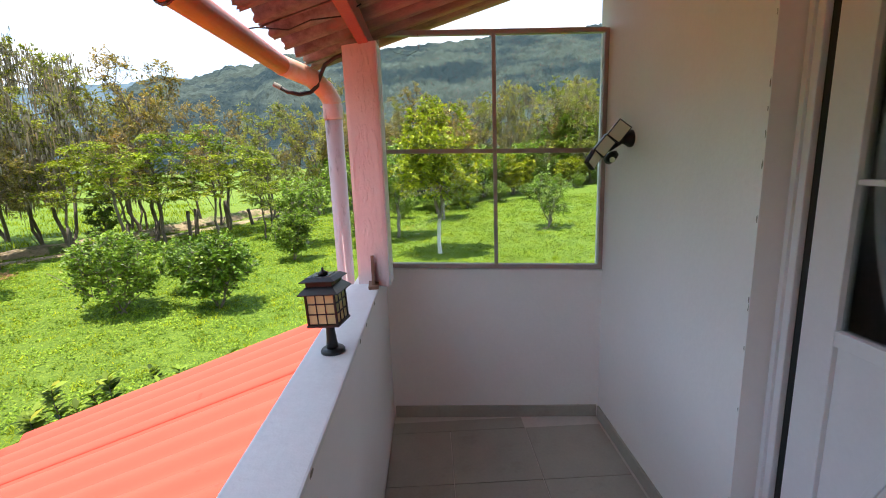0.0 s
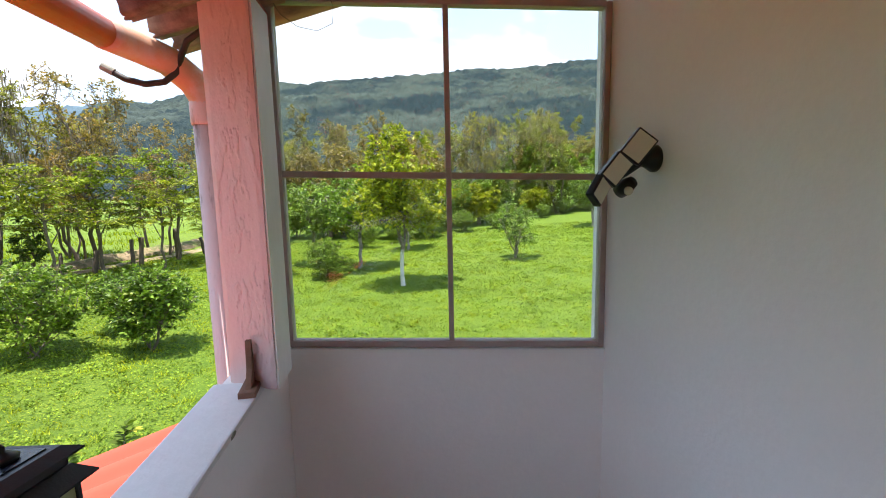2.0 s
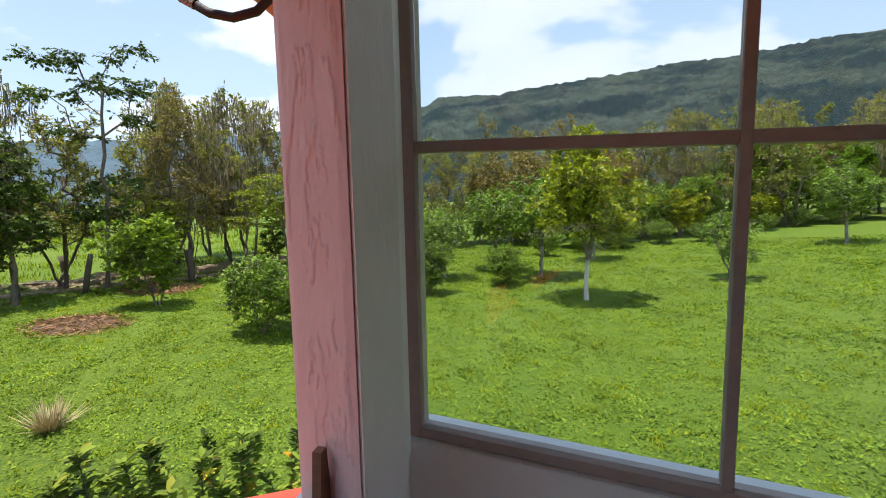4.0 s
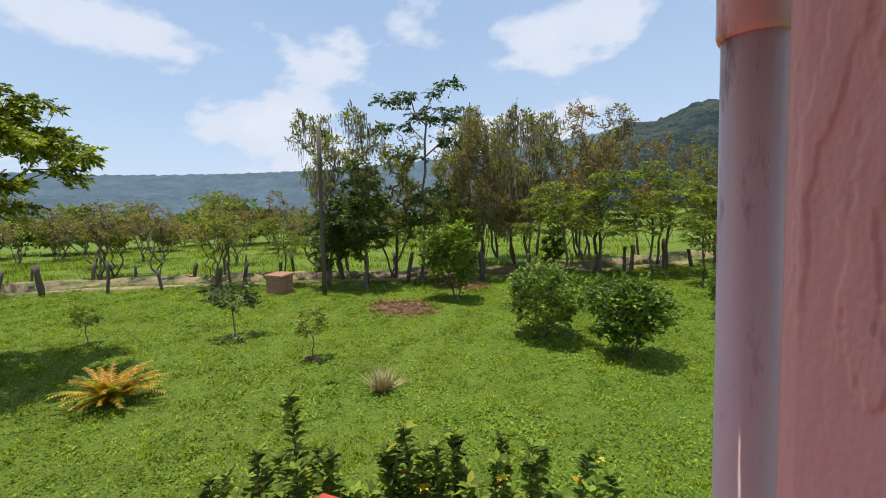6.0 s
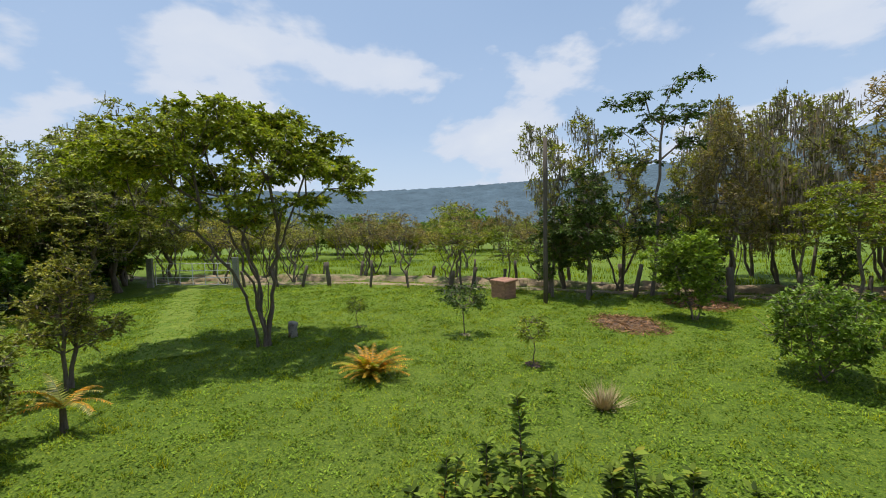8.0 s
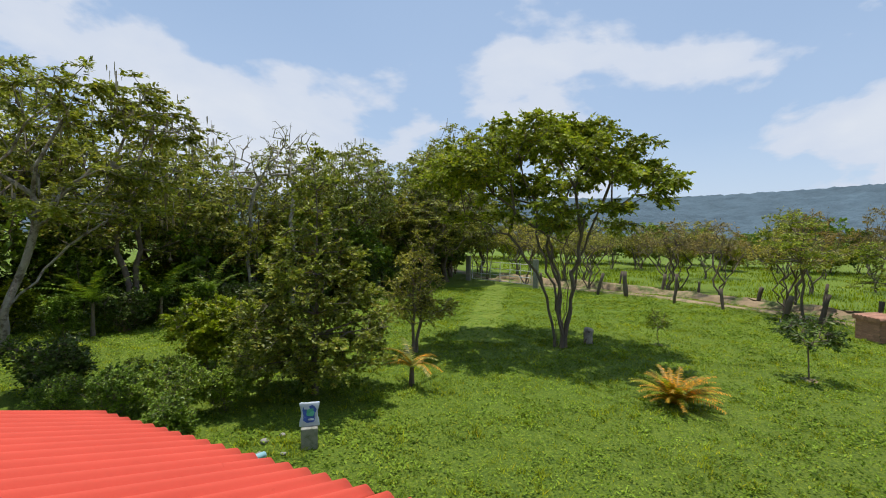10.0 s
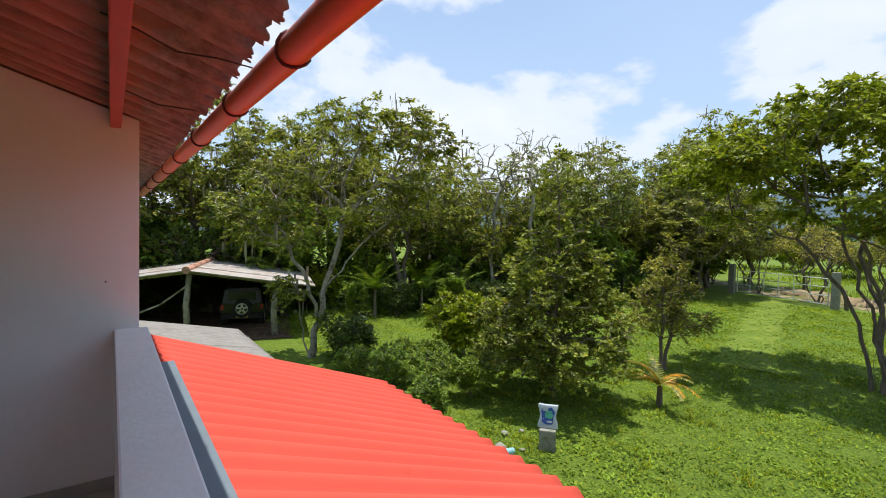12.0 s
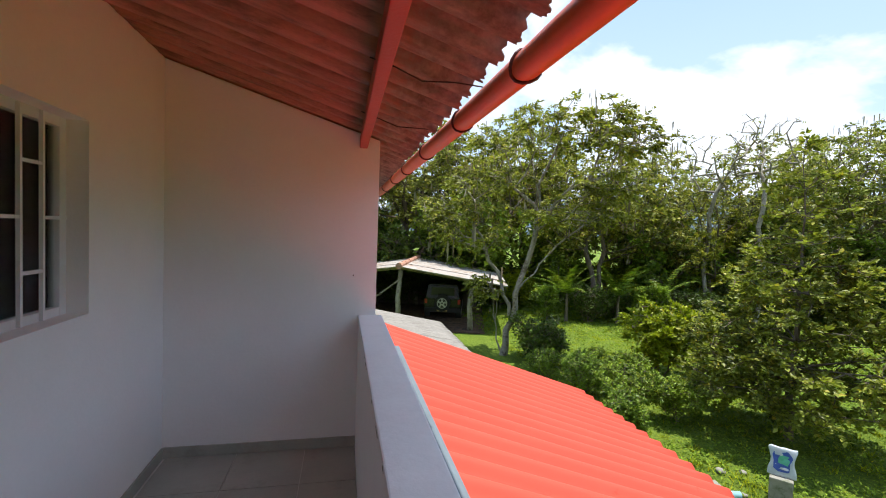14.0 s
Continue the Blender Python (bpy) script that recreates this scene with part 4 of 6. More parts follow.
def leaves(centres, radii, counts, size, rng, flat=0.7, droop=0.2, spread=0.55, out=None, lift=0.0, twigs=6):
    """Sprays of small folded leaves, set to both sides of twigs that leave each centre; also the twigs' ends."""
    centres = np.asarray(centres, float)
    m = len(centres)
    away = np.zeros((m, 3)) if out is None else np.asarray(out)
    td = rng.normal(size=(m, twigs, 3)) + 0.9 * away[:, None]
    td[..., 2] = td[..., 2] * flat + lift
    td = unit(td) * rng.uniform(0.65, 1.25, (m, twigs, 1)) * np.asarray(radii)[:, None, None]
    idx = np.repeat(np.arange(m), counts)
    n = len(idx)
    tw = td[idx, rng.integers(0, twigs, n)]
    u = rng.uniform(0.12, 1.0, n)
    bend = np.zeros((n, 3))
    bend[:, 2] = -0.18 * u * u * np.linalg.norm(tw, axis=1)
    pos = centres[idx] + tw * u[:, None] + bend
    tdir = unit(tw)
    side = unit(np.cross(tdir, np.array([0.0, 0, 1.0]) + 0.05 * rng.normal(size=(n, 3))))
    ax = tdir * 0.6 + side * (rng.integers(0, 2, n) * 2 - 1)[:, None] * rng.uniform(0.2, 0.95, n)[:, None] + 0.28 * rng.normal(size=(n, 3))
    ax[:, 2] -= droop
    ax = unit(ax)
    nrm = rng.normal(size=(n, 3)) * spread + np.array([0, 0, 1.0])
    V = lay(LEAF, pos, ax, nrm, size * rng.uniform(0.6, 1.35, n))
    return V, np.arange(4 * n).reshape(n, 4), (centres[:, None] + 0 * td).reshape(-1, 3), (centres[:, None] + td).reshape(-1, 3)


def grow(stems, tips, r0, rng, reach=0.35, crook=0.12, rmin=0.008, sides=6):
    """Branches from the stems to every tip, thinning outwards, as vertex and face lists."""
    nodes, par, dist = [], [], []
    for st in stems:
        for k, p in enumerate(st):
            nodes.append(np.array(p, float))
            if k:
                par.append(len(nodes) - 2)
            elif p[2] > 0.4 and len(nodes) > 1:
                par.append(int(np.argmin([np.linalg.norm(q - nodes[-1]) for q in nodes[:-1]])))
            else:
                par.append(-1)
            dist.append(0.0 if par[-1] < 0 else dist[par[-1]] + np.linalg.norm(nodes[-1] - nodes[par[-1]]))
    n_stem = len(nodes)
    centre = np.mean([s[-1] for s in stems], axis=0)
    order = sorted(tips, key=lambda t: np.linalg.norm(np.asarray(t) - centre))
    ends = []
    for t in order:
        t = np.asarray(t, float)
        arr = np.array(nodes)
        d = np.linalg.norm(arr - t, axis=1)
        cost = d + reach * np.array(dist) + 1.5 * np.maximum(0, arr[:, 2] - t[2] - 0.1 * d)
        p = int(np.argmin(cost))
        cur = p
        steps = max(1, int(d[p] / 0.7))
        for k in range(1, steps + 1):
            q = nodes[p] + (t - nodes[p]) * k / steps
            if k < steps:
                q = q + rng.normal(size=3) * crook * d[p] / steps * 1.6 + np.array([0, 0, 0.05 * d[p]])
            nodes.append(q)
            par.append(cur)
            dist.append(dist[cur] + np.linalg.norm(q - nodes[cur]))
            cur = len(nodes) - 1
        ends.append(cur)
    load = np.zeros(len(nodes))
    for e in ends:
        load[e] += 1
    for i in range(len(nodes) - 1, -1, -1):
        if par[i] >= 0:
            load[par[i]] += load[i]
    load = np.maximum(load, 0.5)
    rad = np.maximum(rmin, r0 * (load / load.max()) ** 0.48)
    for st_i in range(n_stem):
        if par[st_i] < 0:
            rad[st_i] *= 1.35
    ang = np.linspace(0, 2 * np.pi, sides, endpoint=False)
    V, F = [], []
    for i, p in enumerate(nodes):
        if par[i] < 0:
            continue
        a, b = nodes[par[i]], p
        d = b - a
        ln = np.linalg.norm(d)
        if ln < 1e-5:
            continue
        d = d / ln
        ref = np.array([1.0, 0, 0]) if abs(d[0]) < 0.8 else np.array([0, 1.0, 0])
        u = np.cross(d, ref)
        u /= np.linalg.norm(u)
        w = np.cross(d, u)
        k = len(V)
        ra = min(rad[par[i]], rad[i] * 1.5)
        for q, r in ((a, ra), (b + d * rad[i] * 0.3, rad[i])):
            V.extend((q + r * (np.cos(t) * u + np.sin(t) * w)) for t in ang)
        F.extend((k + j, k + (j + 1) % sides, k + sides + (j + 1) % sides, k + sides + j) for j in range(sides))
    return V, F


def shell(n, blobs, rng, inner=0.45):
    """Points in a few ellipsoids, most of them towards the outside."""
    out = []
    w = np.array([b[3] * b[4] * b[5] for b in blobs])
    w = (w ** 0.7) / (w ** 0.7).sum()
    for k in rng.choice(len(blobs), n, p=w):
        cx, cy, cz, rx, ry, rz = blobs[k]
        d = rng.normal(size=3)
        d /= np.linalg.norm(d)
        r = inner + (1 - inner) * rng.random() ** 0.6
        out.append((cx + d[0] * rx * r, cy + d[1] * ry * r, cz + d[2] * rz * r))
    return out


def tree(name, label, category, stems, blobs, n_tips, n_leaves, leaf, clump, r0, leafmat, bark="bark", seed=0, group="", flat=0.7, moss=0, droop=0.2, reach=0.35, crook=0.12, spread=0.55, bare=0.0, lift=0.1, twigs=6, rmin=0.008):
    rng = np.random.default_rng(seed)
    tips = shell(n_tips, blobs, rng)
    ob = thing(name, pose(0, 0, 0), label, category, group)
    V, F = grow(stems, tips, r0, rng, reach, crook, rmin)
    tips = np.array(tips)
    keep = rng.random(len(tips)) > bare
    rr = clump * rng.uniform(0.55, 1.3, len(tips))
    out = tips - np.array([tips[:, 0].mean(), tips[:, 1].mean(), 0])
    out[:, 2] = 0
    LV, LF, t0, t1 = leaves(tips, rr, np.where(keep, np.maximum(3, n_leaves * rr ** 2 / (rr[keep] ** 2).sum()), 1).astype(int), leaf, rng, flat, droop, spread, unit(out), lift, twigs)
    k = len(V)
    wide = np.cross(t1 - t0, rng.normal(size=t0.shape))
    wide = unit(wide) * rmin * 0.9
    V = list(V) + list(np.stack([t0 - wide, t0 + wide, t1], 1).reshape(-1, 3))
    F = list(F) + [(k + 3 * i, k + 3 * i + 1, k + 3 * i + 2) for i in range(len(t0))]
    raw("trunk", V, F, bark, ob, smooth=True)
    raw("crown", LV, LF, leafmat, ob)
    if moss:
        n = moss * 6
        at_p = np.repeat(tips[rng.integers(0, len(tips), moss)] + rng.normal(size=(moss, 3)) * 0.2, 6, 0) + rng.normal(size=(n, 3)) * np.array([0.14, 0.14, 0.2])
        ln, wd, a = rng.uniform(0.12, 0.65, n) * np.repeat(rng.uniform(0.4, 1.3, moss), 6), rng.uniform(0.012, 0.035, n), rng.uniform(0, 6.3, n)
        dx, dy, z = np.cos(a) * wd, np.sin(a) * wd, np.zeros(n)
        V = np.stack([at_p + np.stack([dx, dy, z], 1), at_p - np.stack([dx, dy, z], 1), at_p + np.stack([-dx * 1.2, -dy, -ln * 0.5], 1), at_p + np.stack([0 * dx, 0 * dy, -ln], 1), at_p + np.stack([dx * 1.2, dy, -ln * 0.45], 1)], 1)
        raw("hanging_moss", V.reshape(-1, 3), np.arange(5 * n).reshape(n, 5), "l_moss", ob, "grey hanging moss")["kind"] = "stuff"
    return ob


def stem(x, y, z, bx=0.0, by=0.0, z0=0.0, n=5, wob=0.08, seed=0):
    rng = random.Random(seed)
    return [(bx + (x - bx) * (k / n) ** 1.2 + (rng.uniform(-wob, wob) if 0 < k else 0), by + (y - by) * (k / n) ** 1.2 + (rng.uniform(-wob, wob) if 0 < k else 0), z0 + (z - z0) * k / n) for k in range(n + 1)]


def at(x, y, turn=0.0, scale=1.0, tall=None):
    return Matrix.Translation((x, y, ground_z(x, y) - 0.03)) @ Matrix.Rotation(radians(turn), 4, "Z") @ Matrix.Diagonal((scale, scale, tall or scale, 1))


def place(ob, x, y, turn=0.0, scale=1.0, tall=None):
    ob.matrix_world = at(x, y, turn, scale, tall)
    return ob


# the broad tree on the lawn
br = random.Random(44)
dome = []
for k in range(48):
    a, q = k * 2.4, math.sqrt((k + 0.5) / 48)
    px, py = 3.5 * q * math.cos(a), -0.95 + 4.5 * q * math.sin(a)
    dome.append((px, py, 8.6 + 0.06 * py - 2.3 * q * q + br.uniform(-0.7, 0.6), br.uniform(0.6, 1.1), br.uniform(0.6, 1.1), br.uniform(0.3, 0.75)))
for k in range(20):
    a, q = k * 2.4 + 1, math.sqrt((k + 0.5) / 20)
    dome.append((2.9 * q * math.cos(a), -0.9 + 4.4 * q * math.sin(a), 5.8 - 0.5 * q + br.uniform(-0.6, 0.6), 0.8, 0.8, 0.15))
fan = []
for k in range(9):
    a, q, g = k * 0.7, 0.35 + 0.7 * br.random(), 0.08 + 0.2 * br.random()
    fan.append([(g * math.cos(a) + q * math.cos(a) * u ** 1.8 + br.uniform(-0.11, 0.11) * (u > 0), g * math.sin(a) + (q * 1.3 * math.sin(a) - 0.4) * u ** 1.8 + br.uniform(-0.13, 0.13) * (u > 0), 4.4 * u) for u in [i / 9 for i in range(10)]])
big = tree("tree", "broad spreading tree with several slim trunks on the lawn", "tree", fan, dome, 680, 74000, 0.145, 0.48, 0.066, "l_big", seed=5, flat=0.5, droop=0.2, crook=0.22, bare=0.06, spread=0.45, lift=0.0, twigs=7, rmin=0.007)
place(big, -17.95, -1.58)

cone = tree("tree", "dense conical olive-green tree beside the porch", "tree", [stem(0.1, 0.1, 6.4, seed=7, n=12, wob=0.05)],
            [(0, 0, 1.15, 1.9, 1.9, 0.5), (0.5, -0.9, 1.0, 1.2, 1.2, 0.5), (0, 0, 1.9, 2.0, 2.0, 0.55), (0, 0, 2.7, 1.7, 1.7, 0.55), (0, 0, 3.4, 1.3, 1.3, 0.5), (0, 0, 4.1, 0.95, 0.95, 0.5), (0, 0, 4.8, 0.62, 0.62, 0.5), (0, 0, 5.5, 0.42, 0.42, 0.4), (0, 0, 6.1, 0.22, 0.22, 0.35), (0, 0, 6.6, 0.08, 0.08, 0.3)],
            470, 34000, 0.115, 0.36, 0.075, "l_cone", seed=8, flat=0.7, reach=0.1, droop=-0.05, lift=0.3, spread=0.6, bare=0.1)
place(cone, -9.5, -6.5)
cone2 = tree("tree", "slender olive-leaved tree with two stems", "tree", [stem(-0.3, 0.1, 2.8, seed=9), stem(0.35, 0.1, 2.7, 0.2, 0, seed=10)],
             [(-0.5, 0.3, 1.5, 1.0, 0.9, 0.4), (0.5, -0.2, 1.8, 1.0, 1.0, 0.5), (0, 0, 2.5, 1.05, 1.0, 0.6), (0.25, 0.1, 3.3, 0.65, 0.65, 0.6), (-0.1, 0, 4.0, 0.3, 0.3, 0.5)], 190, 9500, 0.095, 0.32, 0.06, "l_olive", seed=11, flat=0.9, droop=-0.1, bare=0.08, lift=0.3)
place(cone2, -14.6, -6.2)
lean = tree("tree", "leaning pale-barked tree with an airy crown near the carport", "tree",
            [stem(-0.9, 0.5, 5.2, seed=12, n=12, wob=0.12), stem(1.0, -0.3, 4.4, -0.15, 0, 1.4, seed=13, wob=0.16, n=8), stem(-1.5, 1.2, 4.2, -0.25, 0.1, 2.0, seed=19, wob=0.18, n=7), stem(0.6, 0.5, 2.3, 0.15, 0.1, 0.2, seed=15, wob=0.1)],
            [(-1.7, 1.3, 7.9, 2.3, 2.3, 0.35), (-2.8, 2.3, 7.2, 1.5, 1.5, 0.3), (-0.4, 0.2, 7.2, 1.7, 1.7, 0.35), (-2.6, 2.2, 5.9, 1.3, 1.3, 0.3), (0.4, -0.3, 6.0, 1.7, 1.7, 0.4), (1.7, -0.9, 4.9, 1.4, 1.4, 0.6), (-1.8, 1.2, 5.0, 1.6, 1.6, 0.5), (1.2, -0.4, 4.2, 1.3, 1.3, 0.5), (0.7, 0.6, 2.6, 0.5, 0.5, 0.5)],
            340, 27000, 0.125, 0.5, 0.11, "l_cone", "bark_pale", seed=14, flat=0.35, bare=0.14, crook=0.22, spread=0.45, lift=0.0, moss=40)
place(lean, -5.6, -13.5)


def bush(seed, h, w, leafm="l_bush", n=5200, label="rounded leafy citrus bush on the lawn", leaf=0.125):
    rng = random.Random(seed)
    st = [stem(rng.uniform(-0.5, 0.5) * w, rng.uniform(-0.5, 0.5) * w, h * rng.uniform(0.4, 0.6), rng.uniform(-0.12, 0.12), rng.uniform(-0.12, 0.12), seed=seed + k) for k in range(5)]
    bl = [(0, 0, h * 0.54, w * 0.4, w * 0.4, h * 0.38), (0, 0, h * 0.42, w * 0.34, w * 0.34, h * 0.3)] + [(rng.uniform(-0.35, 0.35) * w, rng.uniform(-0.35, 0.35) * w, h * rng.uniform(0.45, 0.75), w * 0.26, w * 0.26, h * 0.22) for _ in range(4)]
    return tree("bush", label, "bush", st, bl, 190, int(n * 1.7), leaf, 0.3, 0.032, leafm, seed=seed, flat=0.8, lift=0.45, droop=0.0, bare=0.04, group="bushes on the lawn")


b1, b2 = bush(21, 2.8, 3.1), bush(22, 2.5, 2.0)
place(b1, -9.3, 13.2)
place(b2, -6.6, 13.45)
b3 = bush(24, 4.1, 2.9, "l_bush", 6000, "taller dense bright green bush by the lane", 0.16)
place(b3, -16.6, 15.7)
copy_thing(b2, at(-6.1, 20.0, 70, 0.95))
copy_thing(b1, at(-3.2, 23.1, 130, 0.75))
copy_thing(b2, at(-8.2, 15.6, 200, 0.8))
yb = bush(25, 2.7, 2.7, "l_yellow", 7000, "yellow-green bush in the sun", 0.14)
place(yb, -9.6, -10.8)
db = bush(26, 1.5, 1.7, "l_dark", 3000, "dark green bush beside the leaning tree", 0.11)
place(db, -6.5, -12.4)
for k, (x, y, s) in enumerate(((-6.9, -8.3, 0.8), (-7.6, -7.6, 0.65), (-6.4, -9.6, 0.75), (-7.4, -9.4, 0.7), (-5.9, -10.8, 0.6), (-6.0, -7.0, 0.6))):
    copy_thing(b2 if k % 2 else b1, at(x, y, 60 * k, s * (0.62 if k % 2 == 0 else 0.75)))


def mossy(seed, h, w, leafm="l_olive", n=9500, moss=150, bare=0.3, label="tall straggly tree with upright branches and grey moss"):
    rng = random.Random(seed)
    st = [stem(rng.uniform(-0.25, 0.25) * w, rng.uniform(-0.25, 0.25) * w, h * rng.uniform(0.3, 0.5), rng.uniform(-0.25, 0.25), rng.uniform(-0.25, 0.25), seed=seed + k, wob=0.2) for k in range(3)]
    bl = [(rng.uniform(-0.34, 0.34) * w, rng.uniform(-0.34, 0.34) * w, h * rng.uniform(0.3, 0.9), w * rng.uniform(0.09, 0.16), w * rng.uniform(0.09, 0.16), h * rng.uniform(0.06, 0.12)) for _ in range(19)]
    return tree("tree", label, "tree", st, bl, 230, n, 0.14, 0.5, 0.1, leafm, seed=seed, flat=1.0, moss=moss, reach=0.12, crook=0.2, bare=bare, droop=-0.15, spread=0.6, lift=0.6, twigs=6, group="trees along the lane", rmin=0.011)


ms = [mossy(31, 11.0, 6.0, "l_olive", 12500, 750, 0.1), mossy(32, 10.2, 5.5, "l_olive", 11000, 60, 0.15), mossy(33, 10.8, 5.0, "l_rust", 7000, 40, 0.3, "tall bare-branched tree with rusty leaves")]
md = tree("tree", "dense dark-leaved tree by the lane", "tree", [stem(0.2, 0.1, 4.5, seed=34, wob=0.12, n=6), stem(-0.4, 0.2, 4.0, 0.1, 0, seed=36, wob=0.12)],
          [(0, 0, 6.9, 0.8, 0.8, 0.5), (0.2, 0.2, 5.9, 1.3, 1.3, 0.6), (-0.2, 0, 4.9, 1.6, 1.6, 0.6), (0.3, -0.2, 3.9, 1.7, 1.7, 0.6), (0, 0.2, 2.8, 1.4, 1.4, 0.6), (-0.9, -0.5, 2.2, 0.7, 0.7, 0.5)], 170, 9500, 0.18, 0.5, 0.1, "l_dark", seed=34, flat=0.5, group="trees along the lane", spread=0.5, lift=0.1, bare=0.06)
mt = tree("tree", "tall dark tree with airy leaf tufts in flat tiers", "tree", [stem(0.3, 0.5, 9.3, seed=35, wob=0.16, n=10), stem(-0.5, 0.2, 5.4, 0.1, 0, 1.5, seed=37, wob=0.15)],
          [(0.9, 1.6, 11.4, 1.2, 1.2, 0.25), (-0.3, -0.8, 10.8, 1.2, 1.2, 0.25), (0.7, 1.0, 9.9, 1.7, 1.7, 0.25), (-0.6, -1.0, 9.1, 1.3, 1.3, 0.25), (0.8, 1.5, 8.3, 1.2, 1.2, 0.25), (-0.2, -0.5, 7.4, 1.1, 1.1, 0.25), (0.2, 0.4, 5.2, 1.3, 1.3, 0.5), (-0.3, 0.1, 3.8, 1.3, 1.3, 0.6)], 130, 6500, 0.19, 0.62, 0.1, "l_dark", seed=35, flat=0.3, group="trees along the lane", spread=0.45, lift=0.0, bare=0.05)


def tiers(seed, h, w, leafm="l_big", n=4200):
    rng = random.Random(seed)
    st = [stem(rng.uniform(-0.3, 0.3), rng.uniform(-0.3, 0.3), h * 0.62, seed=seed, n=6, wob=0.12)]
    bl = [(rng.uniform(-0.28, 0.28) * w, rng.uniform(-0.28, 0.28) * w, h * (0.5 + 0.085 * k), w * (0.4 - 0.035 * k), w * (0.4 - 0.035 * k), 0.22) for k in range(6)]
    return tree("tree", "slender tree with flat tiers of bright feathery leaves", "tree", st, bl, 80, int(n * 1.4), 0.17, 0.75, 0.085, leafm, seed=seed, flat=0.2, group="trees along the lane", droop=0.1, spread=0.4, lift=0.0, crook=0.16)


ti = [tiers(41, 6.6, 5.0, "l_big", 4200), tiers(42, 7.4, 4.6, "l_big", 3400)]
place(ti[0], -15.4, 26.5)
place(ti[1], -13.6, 31.0, 50)
place(md, -22.9, 14.4)
place(mt, -22.1, 17.8)
place(ms[0], -26.4, 14.8)
place(ms[1], -24.6, 17.4, 40, 0.93)
place(ms[2], -22.6, 23.4, 80)
row = random.Random(5)
for k, (x, y) in enumerate(((-20.6, 26.0), (-17.0, 28.2), (-19.2, 30.6), (-24.6, 21.2), (-23.0, 27.2), (-15.2, 33.2), (-18.0, 36.0), (-12.0, 36.5), (-22.0, 34.0), (-26.0, 25.5), (-11.5, 41.0), (-15.0, 42.0), (-9.0, 38.0), (-27.5, 30.0), (-20.5, 21.5), (-6.5, 44.0), (-10.0, 48.0))):
    src = ms[(k * 2 + k // 3) % 3]
    copy_thing(src, at(x, y, row.uniform(0, 360), row.uniform(0.82, 1.1)))
for x, y, s in ((-18.3, 23.2, 0.75), (-16.0, 23.8, 0.9), (-12.8, 27.5, 0.8), (-10.6, 30.5, 0.85), (-20.6, 19.6, 0.7), (-9.8, 27.0, 0.6), (-27.5, 11.5, 0.6)):
    copy_thing(ti[int(x * 10) % 2], at(x, y, x * 50, s))
for x, y, s in ((-21.4, 20.6, 0.62), (-24.4, 13.0, 0.7), (-19.8, 17.6, 0.5), (-17.5, 24.6, 0.45)):
    copy_thing(md, at(x, y, x * 40, s))

# orchard seen through the window
orch = tree("tree", "yellow-green fruit tree with a lime-washed trunk", "tree", [stem(0.1, 0.1, 2.6, seed=51, n=6), stem(-0.4, 0.3, 3.0, 0, 0, 1.3, seed=52)],
            [(0, 0, 4.7, 1.5, 1.5, 1.3), (0.5, 0, 3.3, 1.7, 1.7, 1.2), (-0.6, 0.2, 3.5, 1.7, 1.7, 1.3), (0.1, 0.3, 5.7, 0.7, 0.7, 0.6)], 230, 13500, 0.18, 0.46, 0.1, "l_lime", "lime", seed=53, bare=0.08, lift=0.4, group="orchard trees")
place(orch, 0.48, 20.06, 0, 0.95, 1.1)
orch2 = tree("tree", "green fruit tree with a pale trunk", "tree", [stem(0.1, 0.1, 2.4, seed=54, n=6)], [(0, 0, 3.7, 1.8, 1.8, 1.6), (0.6, 0.3, 3.0, 1.4, 1.4, 0.9)], 150, 8500, 0.18, 0.45, 0.1, "l_bush", "bark_pale", seed=55, group="orchard trees")
place(orch2, -1.75, 25.1)
for x, y, s in ((-4.5, 27.5, 0.9), (-6.5, 24.0, 0.7), (1.0, 31.0, 0.8), (14.7, 32.7, 0.85)):
    copy_thing(orch2, at(x, y, x * 30, s))
rust = tree("tree", "broad rust-tinged tree behind the orchard", "tree", [stem(0.4, 0, 3.6, seed=57), stem(-0.6, 0.4, 3.4, 0.1, 0, seed=58)], [(0, 0, 6.0, 3.0, 3.0, 2.0), (1.6, 0, 5.0, 2.0, 2.0, 1.4), (-1.8, 0.4, 5.2, 2.0, 2.0, 1.5)], 150, 8000, 0.24, 0.7, 0.2, "l_rust", seed=59, group="trees behind the orchard")
place(rust, -5.5, 41)
sapN = tree("sapling", "young leafy fruit sapling on the slope", "sapling", [stem(0.1, 0, 1.2, seed=61), stem(-0.3, 0.2, 1.3, seed=62), stem(0.3, -0.1, 1.2, seed=63)], [(0, 0, 2.2, 1.0, 1.0, 0.9), (0.3, 0, 1.4, 0.8, 0.8, 0.5)], 60, 2200, 0.15, 0.3, 0.045, "l_bush", seed=64, group="saplings")
place(sapN, 6.5, 24.05)
back = random.Random(9)
for k, (x, y) in enumerate(((2, 46), (6, 50), (9.5, 47), (13, 52), (17, 50), (21, 54), (25, 50), (-1, 50), (4, 57), (11, 60), (19, 62), (27, 60), (-4, 56), (16, 44), (23, 44), (31, 52))):
    copy_thing((rust, ms[1], ms[0], orch2)[k % 4], at(x, y, back.uniform(0, 360), back.uniform(0.9, 1.25) * (1.35 if k % 4 == 3 else 0.9)))
for k in range(22):
    copy_thing((b3, b1, yb)[k % 3], at(-8 + 2.0 * k + back.uniform(-1, 1), 38 + 0.35 * k + back.uniform(-2, 5), 41 * k, back.uniform(1.1, 1.9)))
